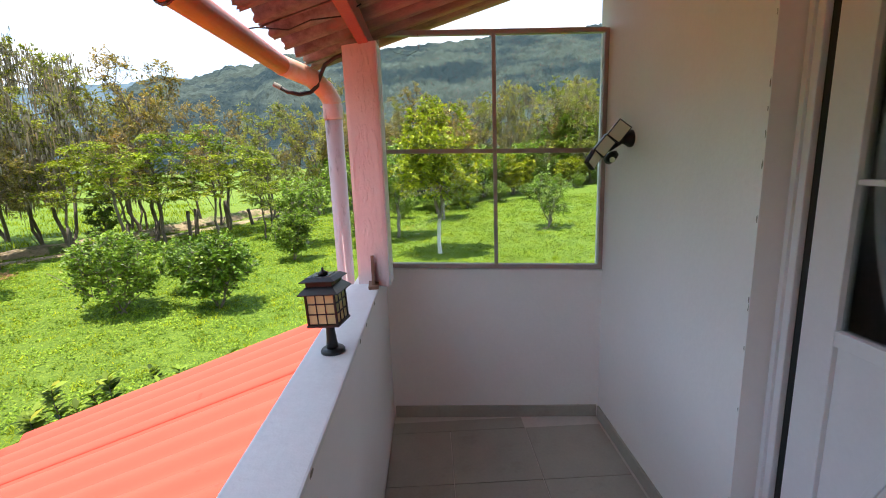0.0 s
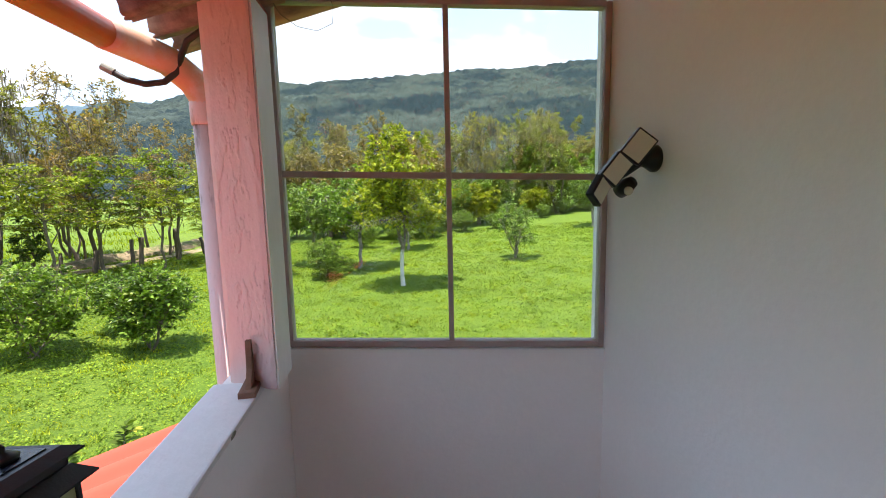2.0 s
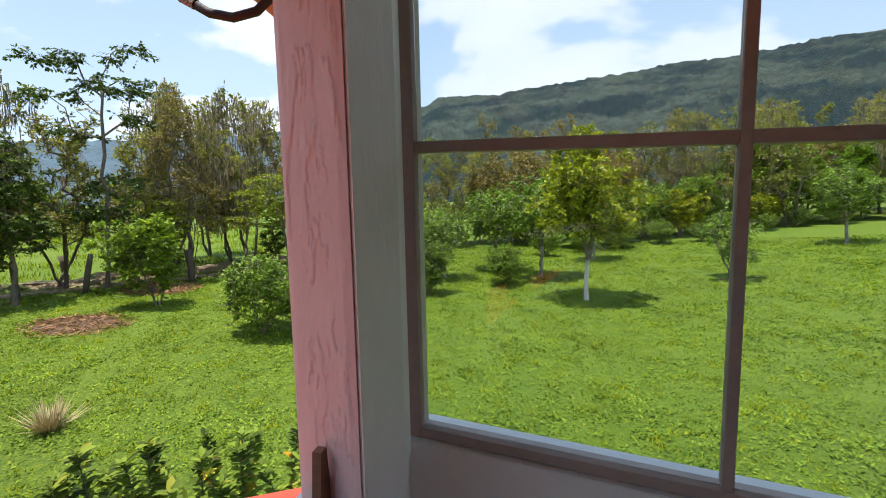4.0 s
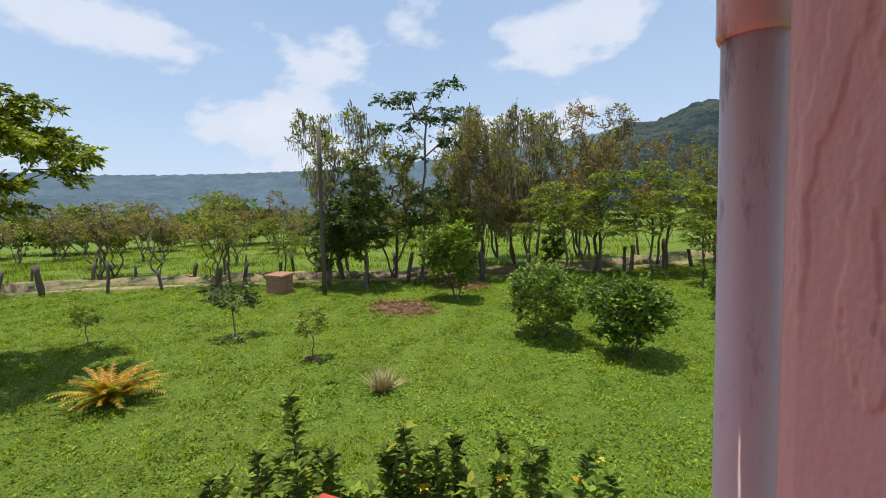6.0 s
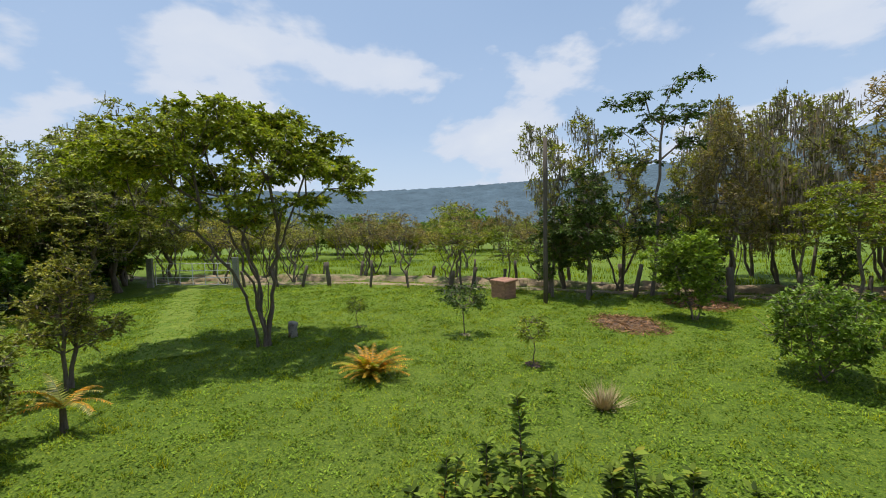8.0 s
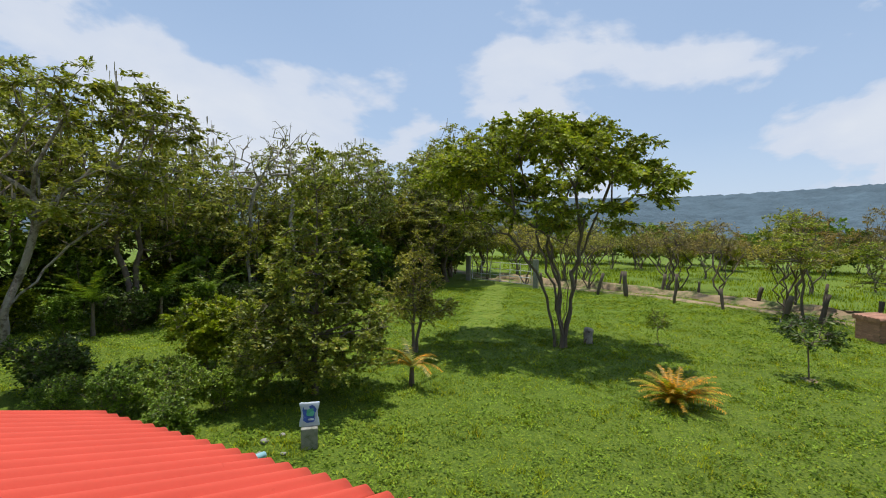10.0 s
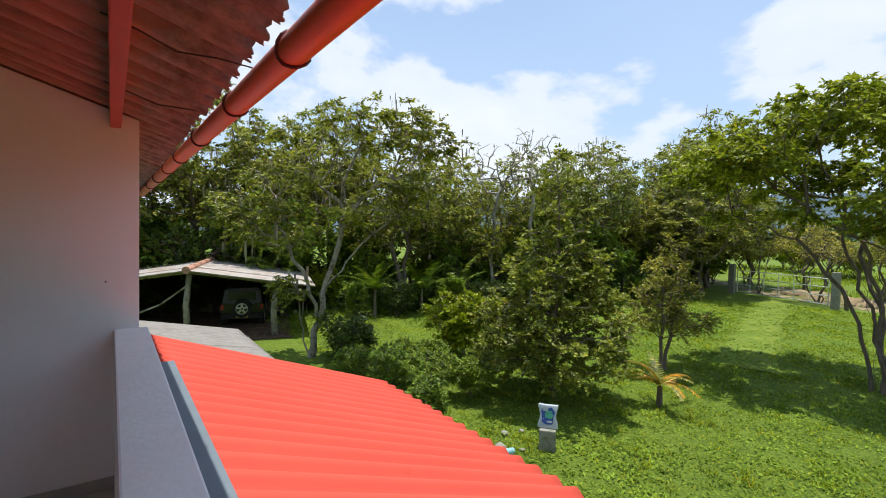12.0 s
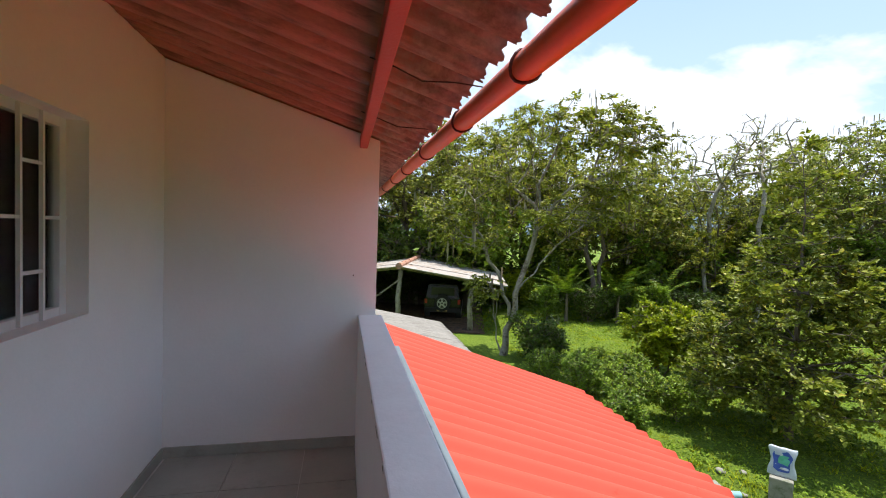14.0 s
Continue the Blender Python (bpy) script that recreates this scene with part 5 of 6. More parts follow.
for k in range(14):
    copy_thing((rust, ms[0], ms[2], ms[1])[k % 4], at(-10 + 3.1 * k + back.uniform(-1, 1), 52 + back.uniform(-4, 10), 61 * k, back.uniform(0.9, 1.2)))
for k in range(9):
    copy_thing(b1, at(-2 + 2.6 * k, 33 + 1.3 * k + back.uniform(-1, 1), 45 * k, back.uniform(0.5, 0.9)))

# woods round the carport and to the south
wd = [tree("tree", "big dark woodland tree with a dense crown", "tree", [stem(0.3, 0.2, 5.0, seed=71, n=6, wob=0.2), stem(-0.8, 0.4, 5.4, 0.2, 0, seed=72, wob=0.2)],
           [(0, 0, 8.5, 3.4, 3.4, 3.2), (2.0, 0.5, 6.5, 2.4, 2.4, 2.2), (-2.2, -0.4, 6.2, 2.4, 2.4, 2.2), (0.3, -1.5, 4.4, 2.4, 2.0, 1.6)], 330, 17500, 0.21, 0.6, 0.17, "l_wood", seed=73, group="woodland trees", moss=70, flat=0.5, bare=0.1, spread=0.5, crook=0.18),
      tree("tree", "spreading woodland tree with moss in its limbs", "tree", [stem(0.5, 0, 5.5, seed=74, n=6, wob=0.25)],
           [(0.3, 0, 8.8, 3.8, 3.6, 1.6), (-2.2, 0.6, 7.2, 2.4, 2.4, 1.6), (2.4, -0.6, 6.6, 2.2, 2.2, 1.4), (0, 0, 4.8, 2.0, 2.0, 1.4)], 270, 14000, 0.2, 0.6, 0.16, "l_wood", seed=75, group="woodland trees", moss=130, bare=0.1, flat=0.35, spread=0.45, crook=0.2),
      tree("tree", "olive woodland tree, sparse at the top", "tree", [stem(-0.3, 0.2, 5.2, seed=76, n=6, wob=0.2), stem(0.8, -0.2, 4.2, 0, 0, seed=77, wob=0.2)],
           [(0, 0, 6.8, 2.6, 2.6, 2.6), (1.6, 0, 5.0, 1.9, 1.9, 1.6), (-1.6, 0.3, 4.6, 1.9, 1.9, 1.6)], 250, 12000, 0.18, 0.5, 0.13, "l_cone", seed=78, group="woodland trees", moss=40, bare=0.12, flat=0.7, lift=0.4, crook=0.2)]
place(wd[0], -4.0, -27.0, 0, 1.05)
place(wd[1], -9.0, -24.5, 30, 1.0)
place(wd[2], -13.6, -21.0)
ws = random.Random(12)
for k, (x, y, s) in enumerate(((0.5, -27, 1.0), (3.5, -30, 1.1), (-7.5, -30, 1.15), (-12, -28, 1.0), (-16.5, -22.5, 0.85), (-20, -20, 0.85), (-18, -27, 0.95), (-24, -21, 0.8), (-27.5, -18, 0.85), (-32, -18.5, 0.95), (-36, -17.5, 0.9), (-30, -24, 1.0),
                               (-40, -19, 0.95), (-45, -21, 1.0), (-36, -25, 1.1), (-23, -28, 1.0), (-13, -35, 1.1), (-4, -36, 1.2), (-48, -15.5, 1.1), (5, -24, 1.0), (-38, -15.6, 1.15), (-42.5, -17, 1.2), (-33.5, -15.2, 1.0), (-47, -19, 1.2))):
    copy_thing(wd[(k * 2 + k // 4) % 3], at(x, y, ws.uniform(0, 360), s, s * ws.uniform(0.68, 1.12)))
for k in range(14):
    copy_thing(db if k % 3 else b3, at(-10.5 - 1.5 * k + ws.uniform(-0.5, 0.5), -19.6 + 0.25 * k + ws.uniform(-0.8, 0.8), 50 * k, ws.uniform(0.6, 1.1) * (1.3 if k % 3 else 0.6)))
for k in range(34):
    copy_thing((b1, b3, db, yb)[k % 4] if k % 8 else b2, at(-1 - 1.35 * k + ws.uniform(-1, 1), -25.5 + 0.28 * k + ws.uniform(-2.5, 1.0), 33 * k, ws.uniform(1.0, 1.8) * (1.5 if k % 4 in (0, 2) else 0.9)))
for k in range(6):
    copy_thing(db, at(-2 - 1.4 * k, -24.2, 70 * k, ws.uniform(1.2, 1.7)))

# pasture trees beyond the fence
fd = [tree("tree", "thin pasture tree with sparse yellowish leaves", "tree", [stem(0.5, 0.1, 2.4, seed=81 + k, n=5, wob=0.25), stem(-0.9, 0.4, 2.2, 0, 0, seed=85 + k, wob=0.25), stem(0.1, -0.8, 2.0, 0.1, -0.1, seed=185 + k, wob=0.25)],
           [((k - 1) * 0.6, 0, 4.9, 1.3, 1.3, 1.0), (1.5, 0.2 * k, 3.7 + 0.3 * k, 1.3, 1.1, 0.7), (-1.5, -0.2, 4.1 - 0.4 * k, 1.2, 1.4, 0.6), (0.2, 1.4, 3.4 + 0.5 * k, 1.1, 0.9, 0.6), (0.3, -1.5, 3.6, 0.9, 0.9, 0.9)], 150, 4600, 0.125, 0.42, 0.07, ("l_olive", "l_rust", "l_cone")[k], seed=87 + k, flat=0.6, group="pasture trees", bare=0.3, crook=0.24, lift=0.2) for k in range(3)]
fr = random.Random(21)
place(fd[0], -35.3, 9.9)
place(fd[1], -41.5, 3.0)
place(fd[2], -44.0, -6.0)
for k in range(30):
    copy_thing(fd[k % 3], at(-42 - 26 * fr.random(), -16 + 1.75 * k + fr.uniform(-1.5, 1.5), fr.uniform(0, 360), fr.uniform(0.7, 1.15), fr.uniform(0.65, 1.35)))
for x, y, s in ((-32.0, 8.6, 0.85), (-38.5, -3.0, 1.0), (-37.5, 6.0, 0.95), (-29.5, 14.5, 0.9), (-40.0, -8.6, 1.0)):
    copy_thing(fd[int(-x) % 2], at(x, y, x * 33, s))
copy_thing(ti[1], at(-29.6, 8.9, 15, 0.82))
scrub = random.Random(23)
for k in range(44):
    copy_thing(b3 if k % 2 else yb, at(-70 + scrub.uniform(-5, 5) + 0.010 * (k - 20) ** 2, -45 + 2.8 * k, 40 * k, scrub.uniform(1.2, 2.0)))

bare_tree = tree("tree", "bare grey leafless tree among the woods", "tree", [stem(0.2, 0, 5.5, seed=95, n=6, wob=0.2)], [(0, 0, 8.4, 1.6, 1.6, 1.8)], 70, 90, 0.1, 0.2, 0.1, "l_olive", "bark_pale", seed=96, reach=0.1, group="woodland trees")
place(bare_tree, -18.8, -18.8)
copy_thing(bare_tree, at(-20.3, -17.4, 120, 1.08))

# small plants on the lawn
sap = tree("sapling", "slim sapling in a ring of bare soil", "sapling", [stem(0.05, 0, 0.85, seed=91, wob=0.03)], [(0, 0, 1.15, 0.35, 0.35, 0.4)], 26, 480, 0.11, 0.24, 0.016, "l_big", seed=92, group="saplings")
place(sap, -12.69, 6.9)
for x, y, s in ((-20.0, 1.8, 0.9), (-7.7, -11.1, 0.6)):
    copy_thing(sap, at(x, y, 80 * x, s))
sap2 = tree("sapling", "small bushy sapling near the fence", "sapling", [stem(0.05, 0, 1.1, seed=93, wob=0.04)], [(0, 0, 1.6, 0.75, 0.75, 0.5)], 42, 900, 0.14, 0.34, 0.022, "l_dark", seed=94, bare=0.15, group="saplings")
place(sap2, -17.2, 5.9)


def frond_plant(name, label, category, n, length, mats, seed, trunk=0.0, droop=1.0, rise=(0.65, 1.45)):
    rng = random.Random(seed)
    ob = thing(name, pose(0, 0, 0), label, category)
    if trunk:
        part("trunk", lathe([(0.09, 0), (0.07, trunk * 0.5), (0.06, trunk)], 10), "bark", ob)
    for k in range(n):
        a, tilt, ln = rng.uniform(0, 6.28), rng.uniform(*rise), length * rng.uniform(0.7, 1.1)
        spine = []
        for i in range(8):
            u = i / 7
            el = tilt - droop * 1.3 * u
            if i == 0:
                p = Vector((0, 0, trunk + 0.05))
            else:
                p = spine[-1] + Vector((math.cos(a) * math.cos(el), math.sin(a) * math.cos(el), math.sin(el))) * ln / 7
            spine.append(p)
        V, F = [], []
        side = Vector((-math.sin(a), math.cos(a), 0))
        for i in range(1, 8):
            for h in range(3):
                base = spine[i - 1].lerp(spine[i], h / 3)
                d = (spine[i] - spine[i - 1]).normalized()
                for sgn in (-1, 1):
                    tip = base + (side * sgn * 0.8 + d * 0.6 + Vector((0, 0, -0.25))) * ln * 0.22 * (1.1 - i / 9)
                    j = len(V)
                    V += [base, base + d * 0.05, tip]
                    F.append((j, j + 1, j + 2))
        j = len(V)
        for i, p in enumerate(spine):
            V += [p + side * 0.008, p - side * 0.008]
        F += [(j + 2 * i, j + 2 * i + 1, j + 2 * i + 3, j + 2 * i + 2) for i in range(7)]
        raw("frond", V, F, mats[k % len(mats)], ob)
    return ob


place(frond_plant("palm", "low palm with green and yellowed fronds on the lawn", "palm", 64, 1.25, ("l_palm", "l_palm", "l_lime"), 3, 0.0, 0.95, (0.85, 1.55)), -13.1, 2.1)
place(frond_plant("palm", "young palm with a short stem beside the trees", "palm", 12, 1.25, ("l_palm", "l_olive"), 4, 0.55), -11.3, -4.6)
for k, (x, y) in enumerate(((-13.4, -18.6), (-10.8, -18.9), (-15.4, -18.0))):
    place(frond_plant("banana_plant", "banana plant at the edge of the woods", "banana plant", 9, 2.6, ("l_bush",), 7 + k, 1.4, 0.7), x, y)

tf = thing("grass_tuft", at(-9.43, 7.23, 0, 1.35), "clump of dry straw-coloured grass", "grass tuft")
rng = np.random.default_rng(6)
n = 260
a, el, ln = rng.uniform(0, 6.28, n), rng.uniform(0.3, 1.4, n), rng.uniform(0.25, 0.6, n)
bx = np.stack([np.cos(a) * 0.1 * rng.random(n), np.sin(a) * 0.1 * rng.random(n), np.zeros(n)], 1)
tip = bx + np.stack([np.cos(a) * np.cos(el) * ln, np.sin(a) * np.cos(el) * ln, np.sin(el) * ln], 1)
sd = np.stack([-np.sin(a), np.cos(a), np.zeros(n)], 1) * 0.012
raw("blades", np.stack([bx - sd, bx + sd, tip], 1).reshape(-1, 3), np.arange(3 * n).reshape(n, 3), "straw", tf)


def soil_patch(x, y, r, h, seed, label, material="soil_dark"):
    rng = random.Random(seed)
    V, F = [(0, 0, h)], []
    rings, seg = 4, 22
    for i in range(1, rings + 1):
        for k in range(seg):
            rr = r * i / rings * rng.uniform(0.85, 1.15)
            px, py = rr * math.cos(2 * math.pi * k / seg), rr * 0.7 * math.sin(2 * math.pi * k / seg)
            V.append((px, py, h * (1 - i / rings) * rng.uniform(0.5, 1.3) + ground_z(x + px, y + py) - ground_z(x, y) + (0.02 if i < rings else -0.04)))
    for k in range(seg):
        F.append((0, 1 + k, 1 + (k + 1) % seg))
        for i in range(rings - 1):
            p, q = 1 + i * seg, 1 + (i + 1) * seg
            F.append((p + k, q + k, q + (k + 1) % seg, p + (k + 1) % seg))
    ob = tagged(raw("soil_mound", V, F, material, smooth=True), label, "soil")
    ob.matrix_world = Matrix.Translation((x, y, ground_z(x, y)))
    if r > 1:
        g = np.random.default_rng(seed + 60)
        n, TV = 900, []
        for q in range(n):
            rr, a = r * 1.15 * g.random() ** 0.5, g.uniform(0, 6.283)
            c = np.array([rr * math.cos(a), rr * 0.7 * math.sin(a), 0])
            c[2] = ground_z(x + c[0], y + c[1]) - ground_z(x, y) + h * max(0, 1 - rr / r) + 0.03
            d, wv = g.normal(size=3) * np.array([1, 1, 0.35]), g.normal(size=3)
            d *= g.uniform(0.08, 0.3) / np.linalg.norm(d)
            wv *= g.uniform(0.008, 0.025) / np.linalg.norm(wv)
            TV += [c - d - wv, c - d + wv, c + d + wv * 0.5, c + d - wv * 0.5]
        tagged(raw("litter", TV, np.arange(4 * n).reshape(n, 4), "litter", ob), "dry brown twigs and leaves", kind="stuff")


soil_patch(-16.6, 12.6, 1.7, 0.22, 1, "mound of dark mulch and dry twigs on the lawn")
soil_patch(-12.69, 6.9, 0.42, 0.05, 2, "ring of bare soil round a sapling")
soil_patch(-20.0, 1.8, 0.35, 0.04, 3, "ring of bare soil round a sapling", "soil")
soil_patch(-17.2, 5.9, 0.4, 0.04, 4, "ring of bare soil round a sapling", "soil")
soil_patch(6.5, 24.05, 0.5, 0.04, 5, "ring of bare soil round a sapling")
soil_patch(-19.6, 18.6, 1.8, 0.2, 6, "heap of dark mulch by the lane")

# flowering shrubs by the porch
def shrub(x, y, h, spires, seed, label, brown=0.0, flowers=2):
    """Slim leafy spires from one foot: (reach east, reach north, share of the height) each."""
    rng = np.random.default_rng(seed)
    ob = thing("shrub", pose(x, y, ground_z(x, y)), label, "shrub", "flowering shrubs by the porch")
    bm = bmesh.new()
    P, A, N, S, dry = [], [], [], [], []
    spires = list(spires)
    for tx, ty, share in spires[:]:
        spires += [(tx + rng.uniform(-0.3, 0.3), ty + rng.uniform(-0.3, 0.3), share * rng.uniform(0.72, 0.93)) for _ in range(2)]
    for tx, ty, share in spires:
        b0, tip = Vector((rng.uniform(-0.12, 0.12), rng.uniform(-0.12, 0.12), 0)), Vector((tx, ty, h * share))
        us, bow = np.linspace(0, 1, 13), Vector((rng.uniform(-0.12, 0.12), rng.uniform(-0.12, 0.12), 0))
        pts = [b0.lerp(tip, u) + Vector((tx * 0.3 + bow.x, ty * 0.3 + bow.y, 0)) * math.sin(u * 3.1) + Vector(rng.normal(size=3)) * 0.012 for u in us]
        sweep(pts, [0.016 * (1.08 - u) + 0.002 for u in us], 5, bm)
        n = int(h * share * 48)
        for k in range(n):
            u = 1.0 - 0.66 * ((k + rng.random()) / n) ** 1.3
            i = min(11, int(u * 12))
            p = pts[i].lerp(pts[i + 1], u * 12 - i)
            d = np.array(pts[i + 1] - pts[i])
            d /= np.linalg.norm(d)
            w = k * 2.4 + rng.uniform(-0.4, 0.4)
            ring = np.array([math.cos(w), math.sin(w), 0.0])
            climb = rng.uniform(0.0, 0.75) + 1.2 * max(0.0, u - 0.8)
            P.append(np.array(p))
            A.append(ring + d * climb - np.array([0, 0, 0.25 * (u < 0.6)]))
            N.append(np.array([0, 0, 1.0]) * 0.9 + d * 0.5 - ring * 0.3 + rng.normal(size=3) * 0.45)
            S.append(rng.uniform(0.10, 0.17) * (1.1 - 0.5 * max(0.0, u - 0.6)))
            dry.append(rng.random() < brown * (u < 0.85))
    part("stem", bm, "bark", ob)
    P, A, N, S, dry = np.array(P), unit(np.array(A)), unit(np.array(N)), np.array(S), np.array(dry)
    for nm, pick, m, lab in (("foliage", ~dry, "l_shrub", ""), ("browned_leaves", dry, "l_palm", "browned yellow leaves")):
        if pick.any():
            V = lay(LANCE * np.array([1, 1.6, 1]), P[pick], A[pick], N[pick], S[pick])
            raw(nm, V, [tuple(8 * i + q for q in f) for i in range(pick.sum()) for f in LANCE_FACES], m, ob, lab, smooth=True)
    for k in range(flowers):
        tx, ty, share = spires[(1 + k) % len(spires)]
        c = np.array([tx * 1.05 + 0.05, ty * 1.05, h * share * rng.uniform(0.86, 0.95)])
        ang = np.arange(6) * 1.05
        ring = np.stack([np.cos(ang), np.sin(ang), 0.45 + 0 * ang], 1)
        V = lay(LANCE * np.array([1, 2.2, 1.6]), np.repeat(c[None], 6, 0), unit(ring), unit(ring * np.array([-0.5, -0.5, 2.0])), np.full(6, 0.07))
        raw("flower", V, [tuple(8 * i + q for q in f) for i in range(6) for f in LANCE_FACES], "petal", ob, "yellow flower", smooth=True)
    return ob


shrub(-3.95, 3.1, 2.72, ((0, 0, 1.0), (-0.28, -0.22, 0.80), (0.12, 0.26, 0.78), (-0.2, 0.3, 0.74), (0.25, -0.25, 0.76), (-0.42, 0.0, 0.72), (0.05, -0.45, 0.70)), 1, "leafy shrub with a tall spire and yellowing lower leaves", 0.3, 2)
shrub(-3.55, 3.85, 2.3, ((0, 0.1, 1.0), (-0.25, 0.1, 0.88), (0.22, 0.28, 0.92), (0.1, -0.3, 0.82), (-0.1, 0.4, 0.84)), 2, "leafy shrub with arching stems beside the porch roof", 0.05, 1)
shrub(-3.2, 4.35, 2.15, ((-0.1, 0, 1.0), (0.3, 0.15, 0.93), (-0.35, 0.25, 0.9), (0.1, 0.4, 0.96), (-0.2, -0.3, 0.86), (0.3, -0.2, 0.88)), 3, "leafy shrub with yellow flowers beside the porch roof", 0.1, 4)
shrub(-2.85, 4.85, 2.05, ((0, 0, 0.92), (0.35, 0.5, 0.96), (-0.2, 0.3, 0.9), (0.1, -0.3, 0.86)), 4, "leafy shrub with an arching branch", 0.05, 1)
shrub(-4.35, 2.5, 2.0, ((0, 0, 1.0), (-0.3, 0.2, 0.9), (0.3, 0.1, 0.94), (0.1, -0.35, 0.88), (-0.1, 0.4, 0.9)), 5, "leafy shrub with browned leaves", 0.4, 1)

# ---- fence, gate, poles and other things outdoors ----


def post(x, y, h, r, lx, ly, seed, label="rough weathered fence post, slightly leaning", name="fence_post", group="fence posts"):
    rng = random.Random(seed)
    pts = [(lx * u + rng.uniform(-0.03, 0.03), ly * u + rng.uniform(-0.03, 0.03), h * u - 0.1) for u in (0, 0.25, 0.5, 0.75, 1)]
    bm = sweep(pts, [r * rng.uniform(0.85, 1.2) for _ in pts], 8)
    ob = part(name, bm, "post", None, "", True)
    ob.matrix_world = Matrix.Translation((x, y, ground_z(x, y)))
    return tagged(ob, label, "post", group)


pr = random.Random(31)
fence_line = [(x + 1.5, y - 0.6) for x, y in LANE[1:]]
for (ax, ay), (bx, by) in zip(fence_line[1:], fence_line[2:]):
    n = max(1, int(math.hypot(bx - ax, by - ay) / 2.3))
    for k in range(n):
        u = (k + pr.uniform(-0.2, 0.2)) / n
        post(ax + (bx - ax) * u, ay + (by - ay) * u, pr.uniform(1.3, 2.1), pr.uniform(0.08, 0.16), pr.uniform(-0.35, 0.45), pr.uniform(-0.3, 0.45), pr.randint(0, 999))
for k in range(9):
    post(-40.5 + 1.9 * k + pr.uniform(-0.4, 0.4), -1.0 + 2.9 * k + pr.uniform(-0.5, 0.5), pr.uniform(1.2, 1.9), pr.uniform(0.07, 0.13), pr.uniform(-0.2, 0.3), pr.uniform(-0.2, 0.3), 300 + k, "weathered post of the farther fence", group="farther fence posts")
up_ob = post(-22.64, 11.78, 8.9, 0.115, 0.1, 0.1, 77, "tall grey wooden utility pole by the lane", "utility_pole", "")
post(-18.98, -0.74, 0.68, 0.17, 0.02, 0.02, 78, "cut grey tree stump on the lawn", "tree_stump", "").data.materials[0] = M["bark_pale"]
post(-14.6, 27.8, 1.7, 0.1, -0.5, 0.9, 79, "pale dead branch stuck in the ground", "dead_branch", "")

gate = thing("gate", pose(-40.05, -13.69, ground_z(-38, -10)), "white tubular farm gate across the track, closed", "gate")
gv2 = Vector((2.87, 6.3, 0))
for k in range(2):
    o, e = gv2 * (0.5 * k), gv2 * (0.5 * (k + 1))
    leaf_ob = part("gate_leaf", rod(o + Vector((0, 0, 0.25)), o + Vector((0, 0, 2.0)), 0.035), "white_metal", gate)
    for z in (0.3, 0.85, 1.4, 1.95):
        part("rail", rod(o + Vector((0, 0, z)), e + Vector((0, 0, z)), 0.028, sides=8), "white_metal", leaf_ob)
    for u in (0.33, 0.66, 1.0):
        p = o.lerp(e, u)
        part("upright", rod(p + Vector((0, 0, 0.25)), p + Vector((0, 0, 2.0)), 0.025, sides=8), "white_metal", leaf_ob)
for p in (Vector((-0.25, -0.5, 0)), gv2 + Vector((0.2, 0.4, 0))):
    part("gate_post", box((p.x - 0.2, p.y - 0.2, -0.2), (p.x + 0.2, p.y + 0.2, 2.4), 0.02), "concrete", gate)

bx = thing("brick_box", at(-25.27, 10.34, 22, 0.88), "small brick meter box with a clay tile cap", "brick box")
part("core", box((-0.66, -0.46, -0.1), (0.66, 0.46, 1.05)), "soil", bx)
proto = {}
for r in range(9):
    for side in range(4):
        wdt = 0.68 if side % 2 == 0 else 0.48
        cnt = 4 if side % 2 == 0 else 3
        for k in range(cnt):
            lw = 2 * wdt / cnt
            key = (side % 2,)
            if key not in proto:
                bm = box((-lw / 2 + 0.008, -0.012, 0.006), (lw / 2 - 0.008, 0.012, 0.112), 0.003)
                proto[key] = part("brick", bm, "brick", bx)
                ob = proto[key]
            else:
                ob = proto[key].copy()
                scene.collection.objects.link(ob)
            off = -wdt + lw * (k + 0.5) + (0.03 if r % 2 else -0.03)
            dist = 0.47 if side % 2 == 0 else 0.67
            ob.matrix_local = Matrix.Rotation(radians(90 * side), 4, "Z") @ Matrix.Translation((off * 0.95, -dist, 0.118 * r))
for k in range(7):
    part("cap_tile", rod((-0.66 + 0.22 * k, -0.58, 1.08), (-0.66 + 0.22 * k, 0.58, 1.2), 0.125, 0.105, 10), "brick", bx, "curved clay tile")

ped = thing("pedestal", pose(-7.2, -4.7, ground_z(-7.2, -4.7), 0, 0, 130), "mossy concrete block standing under the tree", "concrete block")
part("block", box((-0.16, -0.16, -0.05), (0.16, 0.16, 0.40), 0.02), "concrete", ped)
bag = thing("sack", pose(-7.2, -4.7, ground_z(-7.2, -4.7) + 0.395, -8, 0, 130), "crumpled white sack with blue and green print on the block", "sack")
bm = box((-0.18, -0.05, 0), (0.18, 0.05, 0.46), 0.03)
bmesh.ops.subdivide_edges(bm, edges=bm.edges[:], cuts=4, use_grid_fill=True)


def crumple(v):
    v.y += 0.018 * noise.noise(Vector((v.x * 9, 0, v.z * 9))) + 0.05 * (v.x / 0.18) ** 2 * (v.z > 0.3) * 0.4
    v.x *= 1.0 + 0.13 * math.cos(v.z * 13) + 0.05 * noise.noise(Vector((1, v.y * 3, v.z * 14)))
    v.z += 0.02 * noise.noise(Vector((v.x * 11, 3, 0))) * (v.z > 0.3)


for v in bm.verts:
    crumple(v.co)
part("sack_body", bm, "bag_white", bag, smooth=True)


